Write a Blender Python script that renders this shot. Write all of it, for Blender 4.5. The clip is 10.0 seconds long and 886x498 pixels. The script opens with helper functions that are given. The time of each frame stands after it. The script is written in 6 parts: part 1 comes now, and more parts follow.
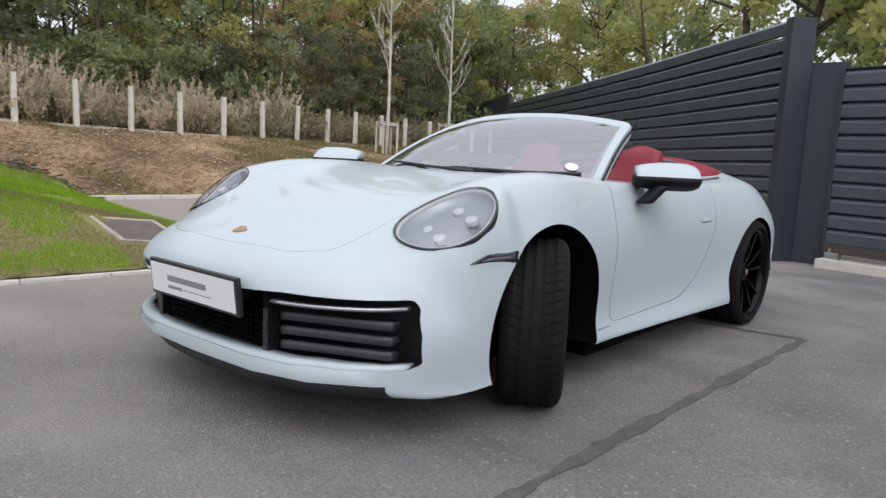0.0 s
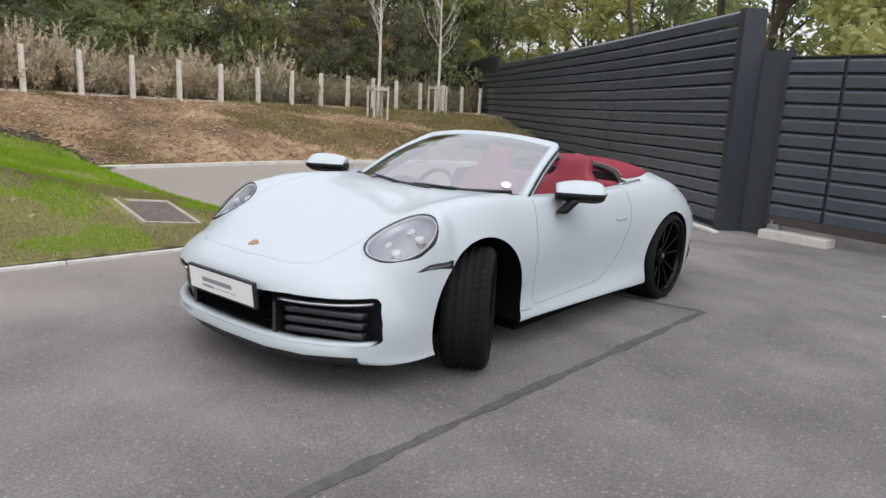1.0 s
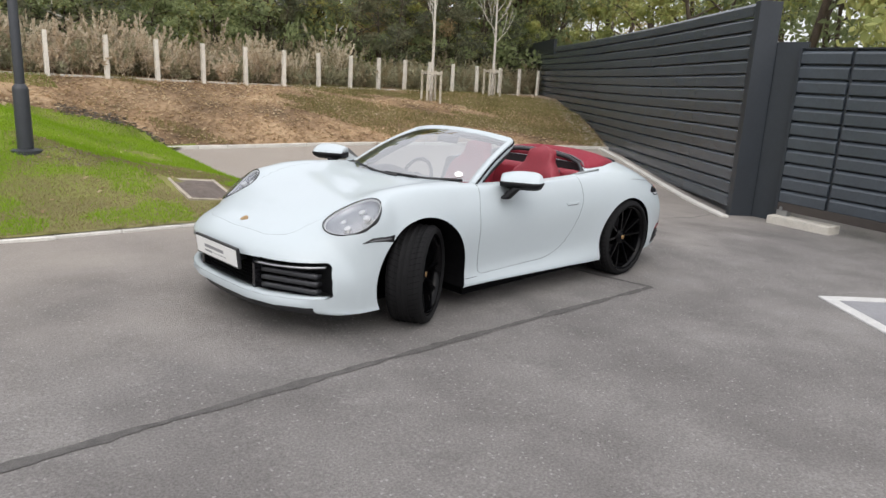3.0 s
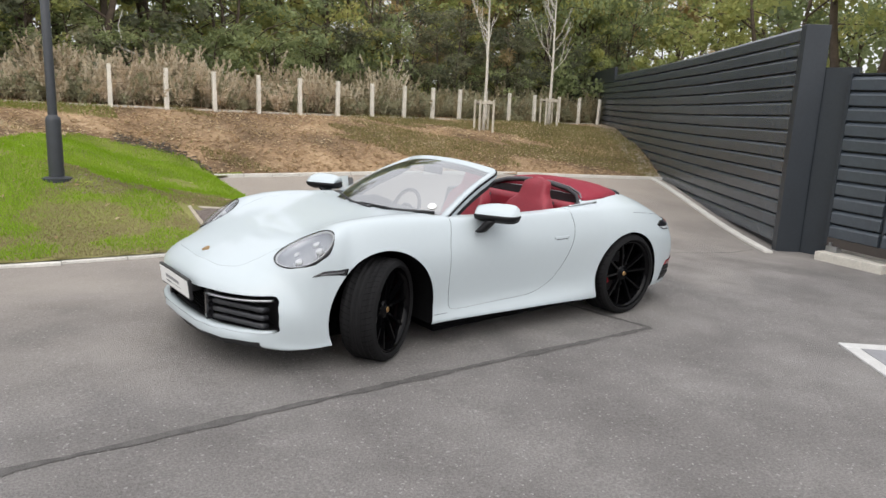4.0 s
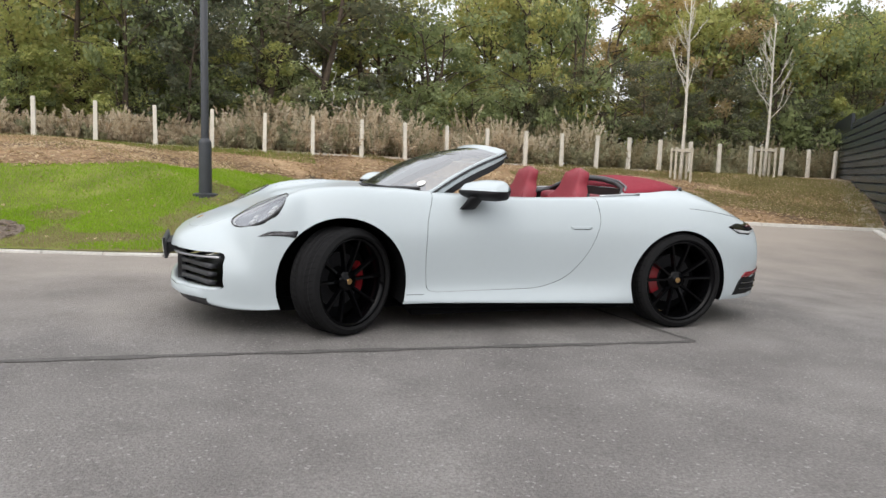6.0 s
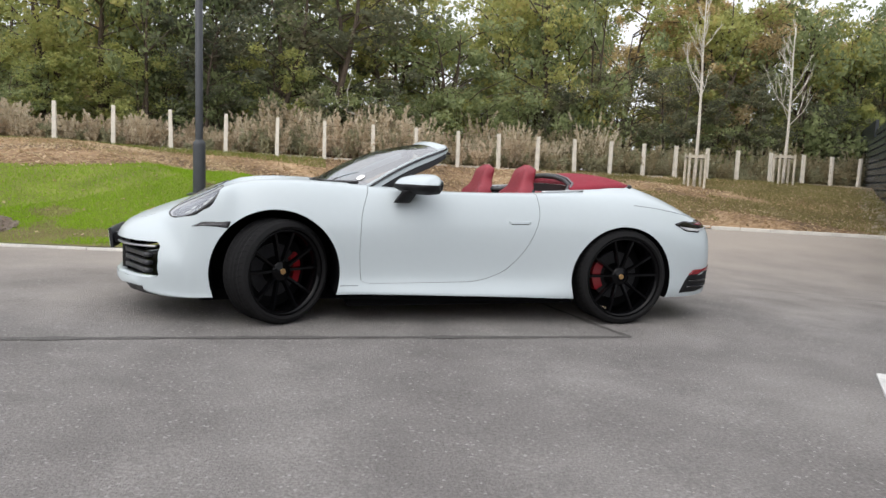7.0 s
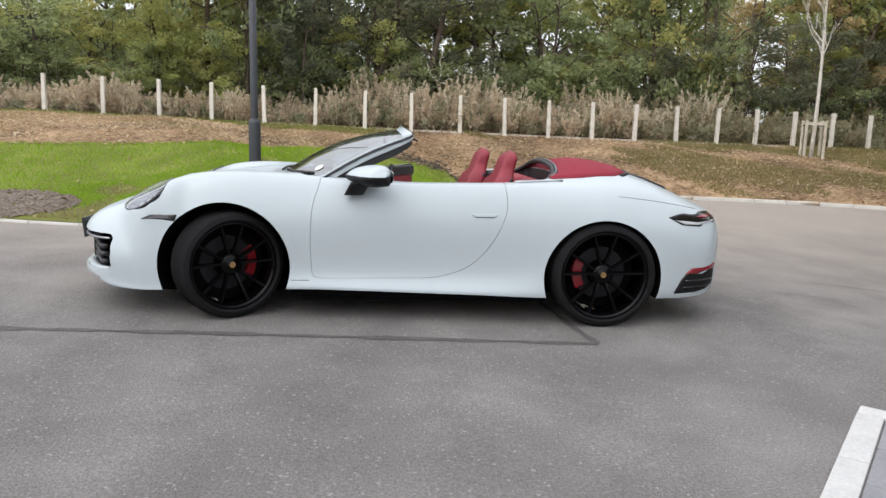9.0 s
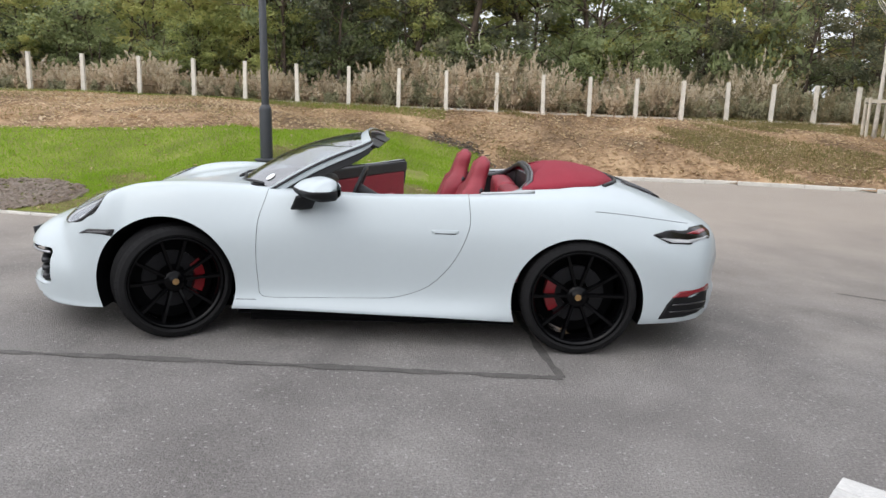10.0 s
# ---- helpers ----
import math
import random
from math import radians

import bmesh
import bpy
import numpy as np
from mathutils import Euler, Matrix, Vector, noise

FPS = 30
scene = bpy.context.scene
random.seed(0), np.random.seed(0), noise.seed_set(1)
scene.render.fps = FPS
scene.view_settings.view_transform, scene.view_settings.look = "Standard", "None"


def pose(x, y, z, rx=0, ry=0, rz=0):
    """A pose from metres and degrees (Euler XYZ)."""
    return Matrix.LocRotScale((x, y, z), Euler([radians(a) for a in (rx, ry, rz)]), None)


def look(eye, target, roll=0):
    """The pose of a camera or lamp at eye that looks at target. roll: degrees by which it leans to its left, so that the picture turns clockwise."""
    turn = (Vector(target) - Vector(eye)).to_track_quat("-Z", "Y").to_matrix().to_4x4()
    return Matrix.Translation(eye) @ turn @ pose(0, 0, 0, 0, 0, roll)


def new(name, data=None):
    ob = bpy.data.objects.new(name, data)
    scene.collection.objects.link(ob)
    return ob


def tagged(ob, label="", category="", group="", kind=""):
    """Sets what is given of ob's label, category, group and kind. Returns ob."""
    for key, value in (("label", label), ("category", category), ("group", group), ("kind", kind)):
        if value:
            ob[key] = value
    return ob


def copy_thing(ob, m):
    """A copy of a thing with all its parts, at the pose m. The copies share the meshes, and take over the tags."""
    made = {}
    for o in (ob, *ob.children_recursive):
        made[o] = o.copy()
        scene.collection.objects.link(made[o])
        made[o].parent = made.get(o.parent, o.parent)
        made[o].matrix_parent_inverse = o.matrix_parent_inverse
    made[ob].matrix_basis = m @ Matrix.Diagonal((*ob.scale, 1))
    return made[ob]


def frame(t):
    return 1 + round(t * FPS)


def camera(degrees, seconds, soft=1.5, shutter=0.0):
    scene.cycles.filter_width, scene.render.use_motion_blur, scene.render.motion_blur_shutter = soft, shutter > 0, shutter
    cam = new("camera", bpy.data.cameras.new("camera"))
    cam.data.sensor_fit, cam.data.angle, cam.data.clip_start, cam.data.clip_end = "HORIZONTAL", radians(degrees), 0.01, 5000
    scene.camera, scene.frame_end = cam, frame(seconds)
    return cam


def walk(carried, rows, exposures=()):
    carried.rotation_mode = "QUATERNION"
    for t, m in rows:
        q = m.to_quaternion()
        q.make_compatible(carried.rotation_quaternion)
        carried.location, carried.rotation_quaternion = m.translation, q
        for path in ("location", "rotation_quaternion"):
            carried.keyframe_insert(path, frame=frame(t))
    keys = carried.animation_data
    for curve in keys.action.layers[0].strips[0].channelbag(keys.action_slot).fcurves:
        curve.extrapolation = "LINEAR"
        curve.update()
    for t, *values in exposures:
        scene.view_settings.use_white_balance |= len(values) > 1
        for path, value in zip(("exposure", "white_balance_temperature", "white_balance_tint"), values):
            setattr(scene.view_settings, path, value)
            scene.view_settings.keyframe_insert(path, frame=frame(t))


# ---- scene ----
cam = camera(63.7, 10.0)
PATH = [
    (0, (-3.723, -2.325, 1.073), (-2.199, -1.059, 0.798), 2.6),
    (0.5, (-4.09, -2.695, 1.321), (-2.56, -1.454, 0.973), 2.7),
    (1, (-4.355, -3.089, 1.527), (-2.838, -1.853, 1.114), 2.8),
    (1.5, (-4.617, -3.403, 1.638), (-3.129, -2.153, 1.165), 2.9),
    (2, (-4.751, -3.691, 1.717), (-3.292, -2.417, 1.22), 2.8),
    (2.5, (-4.67, -4.022, 1.737), (-3.253, -2.7, 1.241), 2.7),
    (3.8, (-3.972, -4.583, 1.789), (-2.719, -3.086, 1.355), 2.6),
    (4, (-3.79, -4.638, 1.789), (-2.575, -3.105, 1.374), 2.4),
    (4.5, (-3.395, -4.803, 1.744), (-2.292, -3.177, 1.366), 2.3),
    (5, (-2.946, -4.914, 1.548), (-1.992, -3.184, 1.238), 2.1),
    (5.5, (-2.505, -5.163, 1.344), (-1.764, -3.322, 1.094), 1.8),
    (6, (-2.089, -5.287, 1.166), (-1.462, -3.403, 0.925), 1.8),
    (6.2, (-1.98, -5.34, 1.138), (-1.363, -3.452, 0.898), 2.1),
    (7.5, (-1.16, -5.639, 1.093), (-0.698, -3.705, 0.878), 1.8),
    (8, (-0.912, -5.621, 1.134), (-0.521, -3.673, 0.908), 1.8),
    (8.5, (-0.625, -5.576, 1.193), (-0.322, -3.618, 0.917), 1.7),
    (9, (-0.286, -5.485, 1.284), (-0.108, -3.52, 0.958), 1.5),
    (9.5, (0.024, -5.275, 1.414), (0.106, -3.312, 1.041), 1.4),
    (10, (0.357, -5.067, 1.518), (0.374, -3.11, 1.108), 1.3),
]
walk(cam, [(t, look(eye, target, roll)) for t, eye, target, roll in PATH], [(0.0, 0.29, 6250, 12), (1.0, 0.36, 6380, 12), (2.5, 0.47, 6550, 11), (5.0, 0.58, 6620, 9), (6.0, 0.57, 6620, 9), (7.5, 0.57, 6500, 10), (10.0, 0.60, 6420, 10)])

# ---- world and light ----
SUN_EL, SUN_ROT = radians(52), radians(222)
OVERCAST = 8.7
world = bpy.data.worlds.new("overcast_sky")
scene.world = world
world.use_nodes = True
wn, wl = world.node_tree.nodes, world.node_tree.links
sky = wn.new("ShaderNodeTexSky")
sky.sky_type, sky.sun_disc, sky.sun_elevation, sky.sun_rotation = "NISHITA", False, SUN_EL, SUN_ROT
sky.air_density, sky.dust_density, sky.ozone_density = 1.0, 4.0, 1.0
grey = wn.new("ShaderNodeHueSaturation")
grey.inputs["Saturation"].default_value = 0.5
wl.new(sky.outputs[0], grey.inputs["Color"])
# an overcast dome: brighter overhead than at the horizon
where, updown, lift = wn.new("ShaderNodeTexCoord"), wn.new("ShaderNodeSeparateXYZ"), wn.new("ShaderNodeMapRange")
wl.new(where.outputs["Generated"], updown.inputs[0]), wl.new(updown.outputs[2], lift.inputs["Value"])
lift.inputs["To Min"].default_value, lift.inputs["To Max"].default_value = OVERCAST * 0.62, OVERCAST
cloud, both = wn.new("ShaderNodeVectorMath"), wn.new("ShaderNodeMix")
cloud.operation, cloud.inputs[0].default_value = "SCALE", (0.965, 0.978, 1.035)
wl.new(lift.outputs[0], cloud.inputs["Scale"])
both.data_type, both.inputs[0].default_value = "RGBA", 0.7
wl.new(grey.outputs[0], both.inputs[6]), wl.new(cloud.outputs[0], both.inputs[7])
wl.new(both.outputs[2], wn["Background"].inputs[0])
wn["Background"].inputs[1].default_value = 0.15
sun_data = bpy.data.lights.new("sun", "SUN")
sun_data.energy, sun_data.angle, sun_data.color = 0.55, radians(80), (1.0, 0.985, 0.97)
sun = new("sun", sun_data)
sun.rotation_euler = (radians(90) - SUN_EL, 0, radians(180) - SUN_ROT)

# ---- materials ----
def node_mat(name):
    m = bpy.data.materials.new(name)
    m.use_nodes = True
    return m, m.node_tree.nodes, m.node_tree.links, m.node_tree.nodes["Principled BSDF"]


def plain(name, col, rough=0.5, metal=0.0, coat=0.0, var=0.08, scale=6.0, bump=0.0, bscale=80.0, per_object=0.0, spec=0.5):
    """A surface with two scales of tone variation and fine relief."""
    m, n, l, b = node_mat(name)
    b.inputs["Roughness"].default_value, b.inputs["Metallic"].default_value = rough, metal
    b.inputs["Coat Weight"].default_value, b.inputs["Coat Roughness"].default_value = coat, 0.03
    b.inputs["Specular IOR Level"].default_value = spec
    tc = n.new("ShaderNodeTexCoord")
    src = tc.outputs["Object"]
    a, c = n.new("ShaderNodeTexNoise"), n.new("ShaderNodeTexNoise")
    a.inputs["Scale"].default_value, c.inputs["Scale"].default_value = scale, scale * 9
    a.inputs["Detail"].default_value = c.inputs["Detail"].default_value = 4
    l.new(src, a.inputs["Vector"]), l.new(src, c.inputs["Vector"])
    mix = n.new("ShaderNodeMath")
    mix.operation = "ADD"
    l.new(a.outputs[0], mix.inputs[0]), l.new(c.outputs[0], mix.inputs[1])
    last = mix.outputs[0]
    if per_object:
        oi, mad = n.new("ShaderNodeObjectInfo"), n.new("ShaderNodeMath")
        mad.operation = "MULTIPLY_ADD"
        mad.inputs[1].default_value = per_object
        l.new(oi.outputs["Random"], mad.inputs[0]), l.new(last, mad.inputs[2])
        last = mad.outputs[0]
    ramp = n.new("ShaderNodeMapRange")
    ramp.inputs["From Min"].default_value, ramp.inputs["From Max"].default_value = 0.6, 1.4 + per_object
    ramp.inputs["To Min"].default_value, ramp.inputs["To Max"].default_value = 1 - var, 1 + var
    l.new(last, ramp.inputs["Value"])
    mul = n.new("ShaderNodeVectorMath")
    mul.operation = "SCALE"
    mul.inputs[0].default_value = col
    l.new(ramp.outputs[0], mul.inputs["Scale"])
    l.new(mul.outputs[0], b.inputs["Base Color"])
    if bump:
        bn, bp = n.new("ShaderNodeTexNoise"), n.new("ShaderNodeBump")
        bn.inputs["Scale"].default_value, bn.inputs["Detail"].default_value = bscale, 5
        bp.inputs["Strength"].default_value, bp.inputs["Distance"].default_value = bump, 0.01
        l.new(src, bn.inputs["Vector"]), l.new(bn.outputs[0], bp.inputs["Height"]), l.new(bp.outputs[0], b.inputs["Normal"])
    return m


def ramped(name, stops, scale, rough=0.9, bump=0.5, bscale=60.0, detail=6.0, fine=0.35, fine_scale=90.0, speck=None, big=None, dust=None):
    """Noise-driven colour ramp for ground surfaces; speck: (colour, scale, threshold)."""
    m, n, l, b = node_mat(name)
    b.inputs["Roughness"].default_value = rough
    b.inputs["Specular IOR Level"].default_value = 0.3
    tc = n.new("ShaderNodeTexCoord")
    a, c = n.new("ShaderNodeTexNoise"), n.new("ShaderNodeTexNoise")
    a.inputs["Scale"].default_value, a.inputs["Detail"].default_value = scale, detail
    c.inputs["Scale"].default_value, c.inputs["Detail"].default_value = fine_scale, 3
    l.new(tc.outputs["Object"], a.inputs["Vector"]), l.new(tc.outputs["Object"], c.inputs["Vector"])
    mx = n.new("ShaderNodeMix")
    mx.inputs[0].default_value = fine
    l.new(a.outputs[0], mx.inputs[2]), l.new(c.outputs[0], mx.inputs[3])
    r = n.new("ShaderNodeValToRGB")
    for i, (p, col) in enumerate(stops):
        e = r.color_ramp.elements[i] if i < 2 else r.color_ramp.elements.new(p)
        e.position, e.color = p, (*col, 1)
    l.new(mx.outputs[0], r.inputs[0])
    last = r.outputs[0]
    if speck:
        v, th, mc = n.new("ShaderNodeTexVoronoi"), n.new("ShaderNodeMath"), n.new("ShaderNodeMix")
        v.inputs["Scale"].default_value = speck[1]
        l.new(tc.outputs["Object"], v.inputs["Vector"])
        sep = n.new("ShaderNodeSeparateColor")
        l.new(v.outputs["Color"], sep.inputs[0])
        th.operation, th.inputs[1].default_value = "GREATER_THAN", speck[2]
        l.new(sep.outputs[0], th.inputs[0])
        mc.data_type = "RGBA"
        l.new(th.outputs[0], mc.inputs[0]), l.new(last, mc.inputs[6])
        mc.inputs[7].default_value = (*speck[0], 1)
        last = mc.outputs[2]
    if big:
        g, mr, sc = n.new("ShaderNodeTexNoise"), n.new("ShaderNodeMapRange"), n.new("ShaderNodeVectorMath")
        g.inputs["Scale"].default_value, g.inputs["Detail"].default_value, g.inputs["Distortion"].default_value = big[0], 5, 0.6
        mr.inputs["From Min"].default_value, mr.inputs["From Max"].default_value = 0.32, 0.68
        mr.inputs["To Min"].default_value, mr.inputs["To Max"].default_value = 1 - big[1], 1 + big[1]
        sc.operation = "SCALE"
        l.new(tc.outputs["Object"], g.inputs["Vector"]), l.new(g.outputs[0], mr.inputs["Value"])
        l.new(last, sc.inputs[0]), l.new(mr.outputs[0], sc.inputs["Scale"])
        last = sc.outputs[0]
    if dust:
        # pale soil dust trodden over one part of the yard
        sp, jit, mr, md = n.new("ShaderNodeSeparateXYZ"), n.new("ShaderNodeMath"), n.new("ShaderNodeMapRange"), n.new("ShaderNodeMix")
        l.new(tc.outputs["Object"], sp.inputs[0])
        jit.operation, jit.inputs[1].default_value = "MULTIPLY_ADD", 4.0
        slant = n.new("ShaderNodeMath")
        slant.operation, slant.inputs[1].default_value = "MULTIPLY_ADD", dust[4] if len(dust) > 4 else 0.0
        l.new(sp.outputs[0], slant.inputs[0]), l.new(sp.outputs[1], slant.inputs[2])
        l.new(a.outputs[0], jit.inputs[0]), l.new(slant.outputs[0], jit.inputs[2])
        mr.inputs["From Min"].default_value, mr.inputs["From Max"].default_value = dust[1], dust[2]
        mr.inputs["To Max"].default_value = dust[3]
        l.new(jit.outputs[0], mr.inputs["Value"])
        md.data_type = "RGBA"
        md.inputs[7].default_value = (*dust[0], 1)
        l.new(mr.outputs[0], md.inputs[0]), l.new(last, md.inputs[6])
        last = md.outputs[2]
    l.new(last, b.inputs["Base Color"])
    bn, bp = n.new("ShaderNodeTexNoise"), n.new("ShaderNodeBump")
    bn.inputs["Scale"].default_value, bn.inputs["Detail"].default_value = bscale, 6
    bp.inputs["Strength"].default_value, bp.inputs["Distance"].default_value = bump, 0.02
    l.new(tc.outputs["Object"], bn.inputs["Vector"]), l.new(bn.outputs[0], bp.inputs["Height"]), l.new(bp.outputs[0], b.inputs["Normal"])
    return m


def leafy(name, cols, rough=0.6, patch_scale=0.9):
    """Leaves whose tone varies leaf by leaf, spray by spray and tree by tree."""
    m, n, l, b = node_mat(name)
    b.inputs["Roughness"].default_value = rough
    b.inputs["Specular IOR Level"].default_value = 0.25
    g, oi, ad = n.new("ShaderNodeNewGeometry"), n.new("ShaderNodeObjectInfo"), n.new("ShaderNodeMath")
    ad.operation = "MULTIPLY_ADD"
    ad.inputs[1].default_value = 0.26
    sub, tc, pat, mix = n.new("ShaderNodeMath"), n.new("ShaderNodeTexCoord"), n.new("ShaderNodeTexNoise"), n.new("ShaderNodeMapRange")
    sub.operation = "MULTIPLY_ADD"
    sub.inputs[1].default_value = 0.34
    pat.inputs["Scale"].default_value, pat.inputs["Detail"].default_value = patch_scale, 3
    mix.inputs["From Min"].default_value, mix.inputs["From Max"].default_value = 0.32, 0.68
    mix.inputs["To Max"].default_value = 0.40
    l.new(tc.outputs["Object"], pat.inputs["Vector"]), l.new(pat.outputs[0], mix.inputs["Value"])
    l.new(g.outputs["Random Per Island"], sub.inputs[0]), l.new(mix.outputs[0], sub.inputs[2])
    l.new(oi.outputs["Random"], ad.inputs[0]), l.new(sub.outputs[0], ad.inputs[2])
    r = n.new("ShaderNodeValToRGB")
    for i, col in enumerate(cols):
        e = r.color_ramp.elements[i] if i < 2 else r.color_ramp.elements.new(0.5)
        e.color = (*col, 1)
    for i, e in enumerate(r.color_ramp.elements):
        e.position = i / (len(cols) - 1)
    for i, col in enumerate(cols):
        r.color_ramp.elements[i].color = (*col, 1)
    l.new(ad.outputs[0], r.inputs[0]), l.new(r.outputs[0], b.inputs["Base Color"])
    tr, mx = n.new("ShaderNodeBsdfTranslucent"), n.new("ShaderNodeMixShader")
    mx.inputs[0].default_value = 0.5
    l.new(r.outputs[0], tr.inputs[0]), l.new(b.outputs[0], mx.inputs[1]), l.new(tr.outputs[0], mx.inputs[2])
    l.new(mx.outputs[0], n["Material Output"].inputs[0])
    return m


def glass(name, tint=(0.9, 0.95, 0.95), rough=0.0, base=0.06):
    """A thin pane: mostly clear, with a Fresnel-weighted gloss."""
    m, n, l, b = node_mat(name)
    t, g, f, mx = n.new("ShaderNodeBsdfTransparent"), n.new("ShaderNodeBsdfGlossy"), n.new("ShaderNodeLayerWeight"), n.new("ShaderNodeMixShader")
    power, gloss = n.new("ShaderNodeMath"), n.new("ShaderNodeMapRange")
    power.operation, power.inputs[1].default_value = "POWER", 5.0
    gloss.inputs["To Min"].default_value = base
    t.inputs[0].default_value = (*tint, 1)
    g.inputs["Roughness"].default_value = rough
    f.inputs["Blend"].default_value = 0.5
    l.new(f.outputs["Facing"], power.inputs[0]), l.new(power.outputs[0], gloss.inputs["Value"]), l.new(gloss.outputs[0], mx.inputs[0]), l.new(t.outputs[0], mx.inputs[1]), l.new(g.outputs[0], mx.inputs[2])
    l.new(mx.outputs[0], n["Material Output"].inputs[0])
    return m


PAINT = plain("white_car_paint", (0.48, 0.535, 0.555), 0.55, coat=0.6, var=0.012, scale=3, spec=0.2)
BLACK = plain("satin_black_plastic", (0.018, 0.018, 0.02), 0.45, var=0.2, scale=20, bump=0.08, bscale=300)
GLOSS = plain("gloss_black_trim", (0.012, 0.012, 0.014), 0.12, coat=0.6, var=0.1)
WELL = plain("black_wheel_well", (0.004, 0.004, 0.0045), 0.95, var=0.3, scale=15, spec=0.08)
RUBBER = plain("tyre_rubber", (0.011, 0.011, 0.0115), 0.8, var=0.25, scale=14, bump=0.15, bscale=220, spec=0.15)
RIM = plain("gloss_black_alloy", (0.0022, 0.0022, 0.0026), 0.12, metal=0.0, var=0.15, scale=12, spec=0.16)
DISC = plain("brake_disc_steel", (0.022, 0.022, 0.024), 0.5, metal=0.6, var=0.2, scale=25)
CALIPER = plain("red_caliper_paint", (0.26, 0.008, 0.014), 0.35, coat=0.4, var=0.1)
LEATHER = plain("red_leather", (0.25, 0.018, 0.032), 0.5, var=0.15, scale=12, bump=0.25, bscale=160)
FABRIC = plain("red_hood_fabric", (0.25, 0.017, 0.034), 0.9, var=0.12, scale=10, bump=0.35, bscale=420)
CHROME = plain("polished_metal", (0.55, 0.55, 0.56), 0.12, metal=1.0, var=0.05)
SILVER = plain("silver_trim", (0.42, 0.43, 0.44), 0.3, metal=0.9, var=0.08)
LAMPIN = plain("lamp_reflector", (0.29, 0.30, 0.32), 0.2, metal=0.6, var=0.2, scale=40)
REDLENS = plain("red_lens", (0.20, 0.006, 0.012), 0.1, coat=0.5, var=0.1)
DARKLENS = plain("smoked_lens", (0.006, 0.005, 0.006), 0.12, var=0.1, spec=0.3)
TRIMBLK = plain("matt_black_trim", (0.007, 0.007, 0.008), 0.6, var=0.2, scale=20, spec=0.3)
PALELENS = plain("pale_lens", (0.50, 0.51, 0.52), 0.2, var=0.1, scale=30)
GOLD = plain("gold_badge", (0.45, 0.28, 0.12), 0.35, metal=0.8, var=0.2, scale=60)
PLATEW = plain("white_plate", (0.78, 0.78, 0.76), 0.35, var=0.04, scale=10)
BARGREY = plain("grey_print", (0.25, 0.25, 0.26), 0.5)
WINDOW = glass("windscreen_glass", (0.54, 0.60, 0.62), base=0.44)
CLEAR = glass("clear_lens", (0.92, 0.93, 0.94), base=0.06)
POSTC = plain("pale_post_concrete", (0.72, 0.68, 0.60), 0.9, var=0.18, scale=5, bump=0.5, bscale=120, per_object=0.2)
CONCRETE = plain("pale_concrete", (0.55, 0.52, 0.46), 0.9, var=0.22, scale=5, bump=0.5, bscale=120, per_object=0.2)
PLASTER = plain("grey_render", (0.26, 0.25, 0.24), 0.9, var=0.15, scale=1.5, bump=0.3, bscale=60)
DIRTY = plain("soiled_concrete", (0.40, 0.35, 0.28), 0.95, var=0.4, scale=7, bump=0.6, bscale=90)
KERBST = plain("kerb_stone", (0.64, 0.62, 0.57), 0.9, var=0.2, scale=4, bump=0.5, bscale=120, per_object=0.25)
WHITEK = plain("white_kerb_paint", (0.52, 0.515, 0.50), 0.8, var=0.16, scale=6, bump=0.4, bscale=90)
PAVING = plain("grey_paving", (0.25, 0.25, 0.26), 0.85, var=0.18, scale=5, bump=0.4, bscale=150, per_object=0.3)
SLAT = plain("anthracite_slat", (0.054, 0.066, 0.080), 0.27, var=0.2, scale=3, bump=0.06, bscale=140, per_object=0.3, spec=0.75)
PIER = plain("anthracite_post", (0.026, 0.032, 0.039), 0.42, var=0.15, scale=2.5, bump=0.05, bscale=120)
RAIL = plain("weathered_rail", (0.052, 0.043, 0.038), 0.6, var=0.25, scale=9, bump=0.2, bscale=90)
LAMPP = plain("grey_lamp_post", (0.036, 0.040, 0.046), 0.45, var=0.2, scale=8, bump=0.05, bscale=100)
BARK = plain("bark", (0.10, 0.075, 0.055), 0.95, var=0.4, scale=9, bump=0.9, bscale=40)
BIRCH = plain("pale_bark", (0.64, 0.60, 0.53), 0.85, var=0.3, scale=8, bump=0.5, bscale=50)
STAKE = plain("pale_timber", (0.56, 0.51, 0.42), 0.85, var=0.25, scale=9, bump=0.4, bscale=90)
STRAP = plain("black_tie", (0.02, 0.02, 0.02), 0.8)
IRON = plain("iron_grating", (0.20, 0.165, 0.145), 0.75, metal=0.3, var=0.35, scale=14, bump=0.5, bscale=120)
TARMAC = ramped("tarmac", [(0.30, (0.118, 0.110, 0.104)), (0.5, (0.212, 0.199, 0.190)), (0.70, (0.325, 0.308, 0.292))], 0.9, 0.85, 0.9, 110, 8, 0.5, 75, ((0.33, 0.315, 0.30), 90, 0.985), (2.6, 0.09), ((0.42, 0.365, 0.31), 1.2, 7.0, 0.8))
JOINT = plain("bitumen_joint", (0.095, 0.089, 0.084), 0.85, var=0.5, scale=14, bump=0.6, bscale=120)
TURF = ramped("turf_soil", [(0.3, (0.115, 0.12, 0.028)), (0.5, (0.165, 0.19, 0.036)), (0.75, (0.25, 0.25, 0.07))], 1.6, 0.95, 0.8, 60, 8, 0.35, 90, None, (0.7, 0.2), ((0.23, 0.18, 0.10), 8.1, 6.6, 0.55, -0.6))
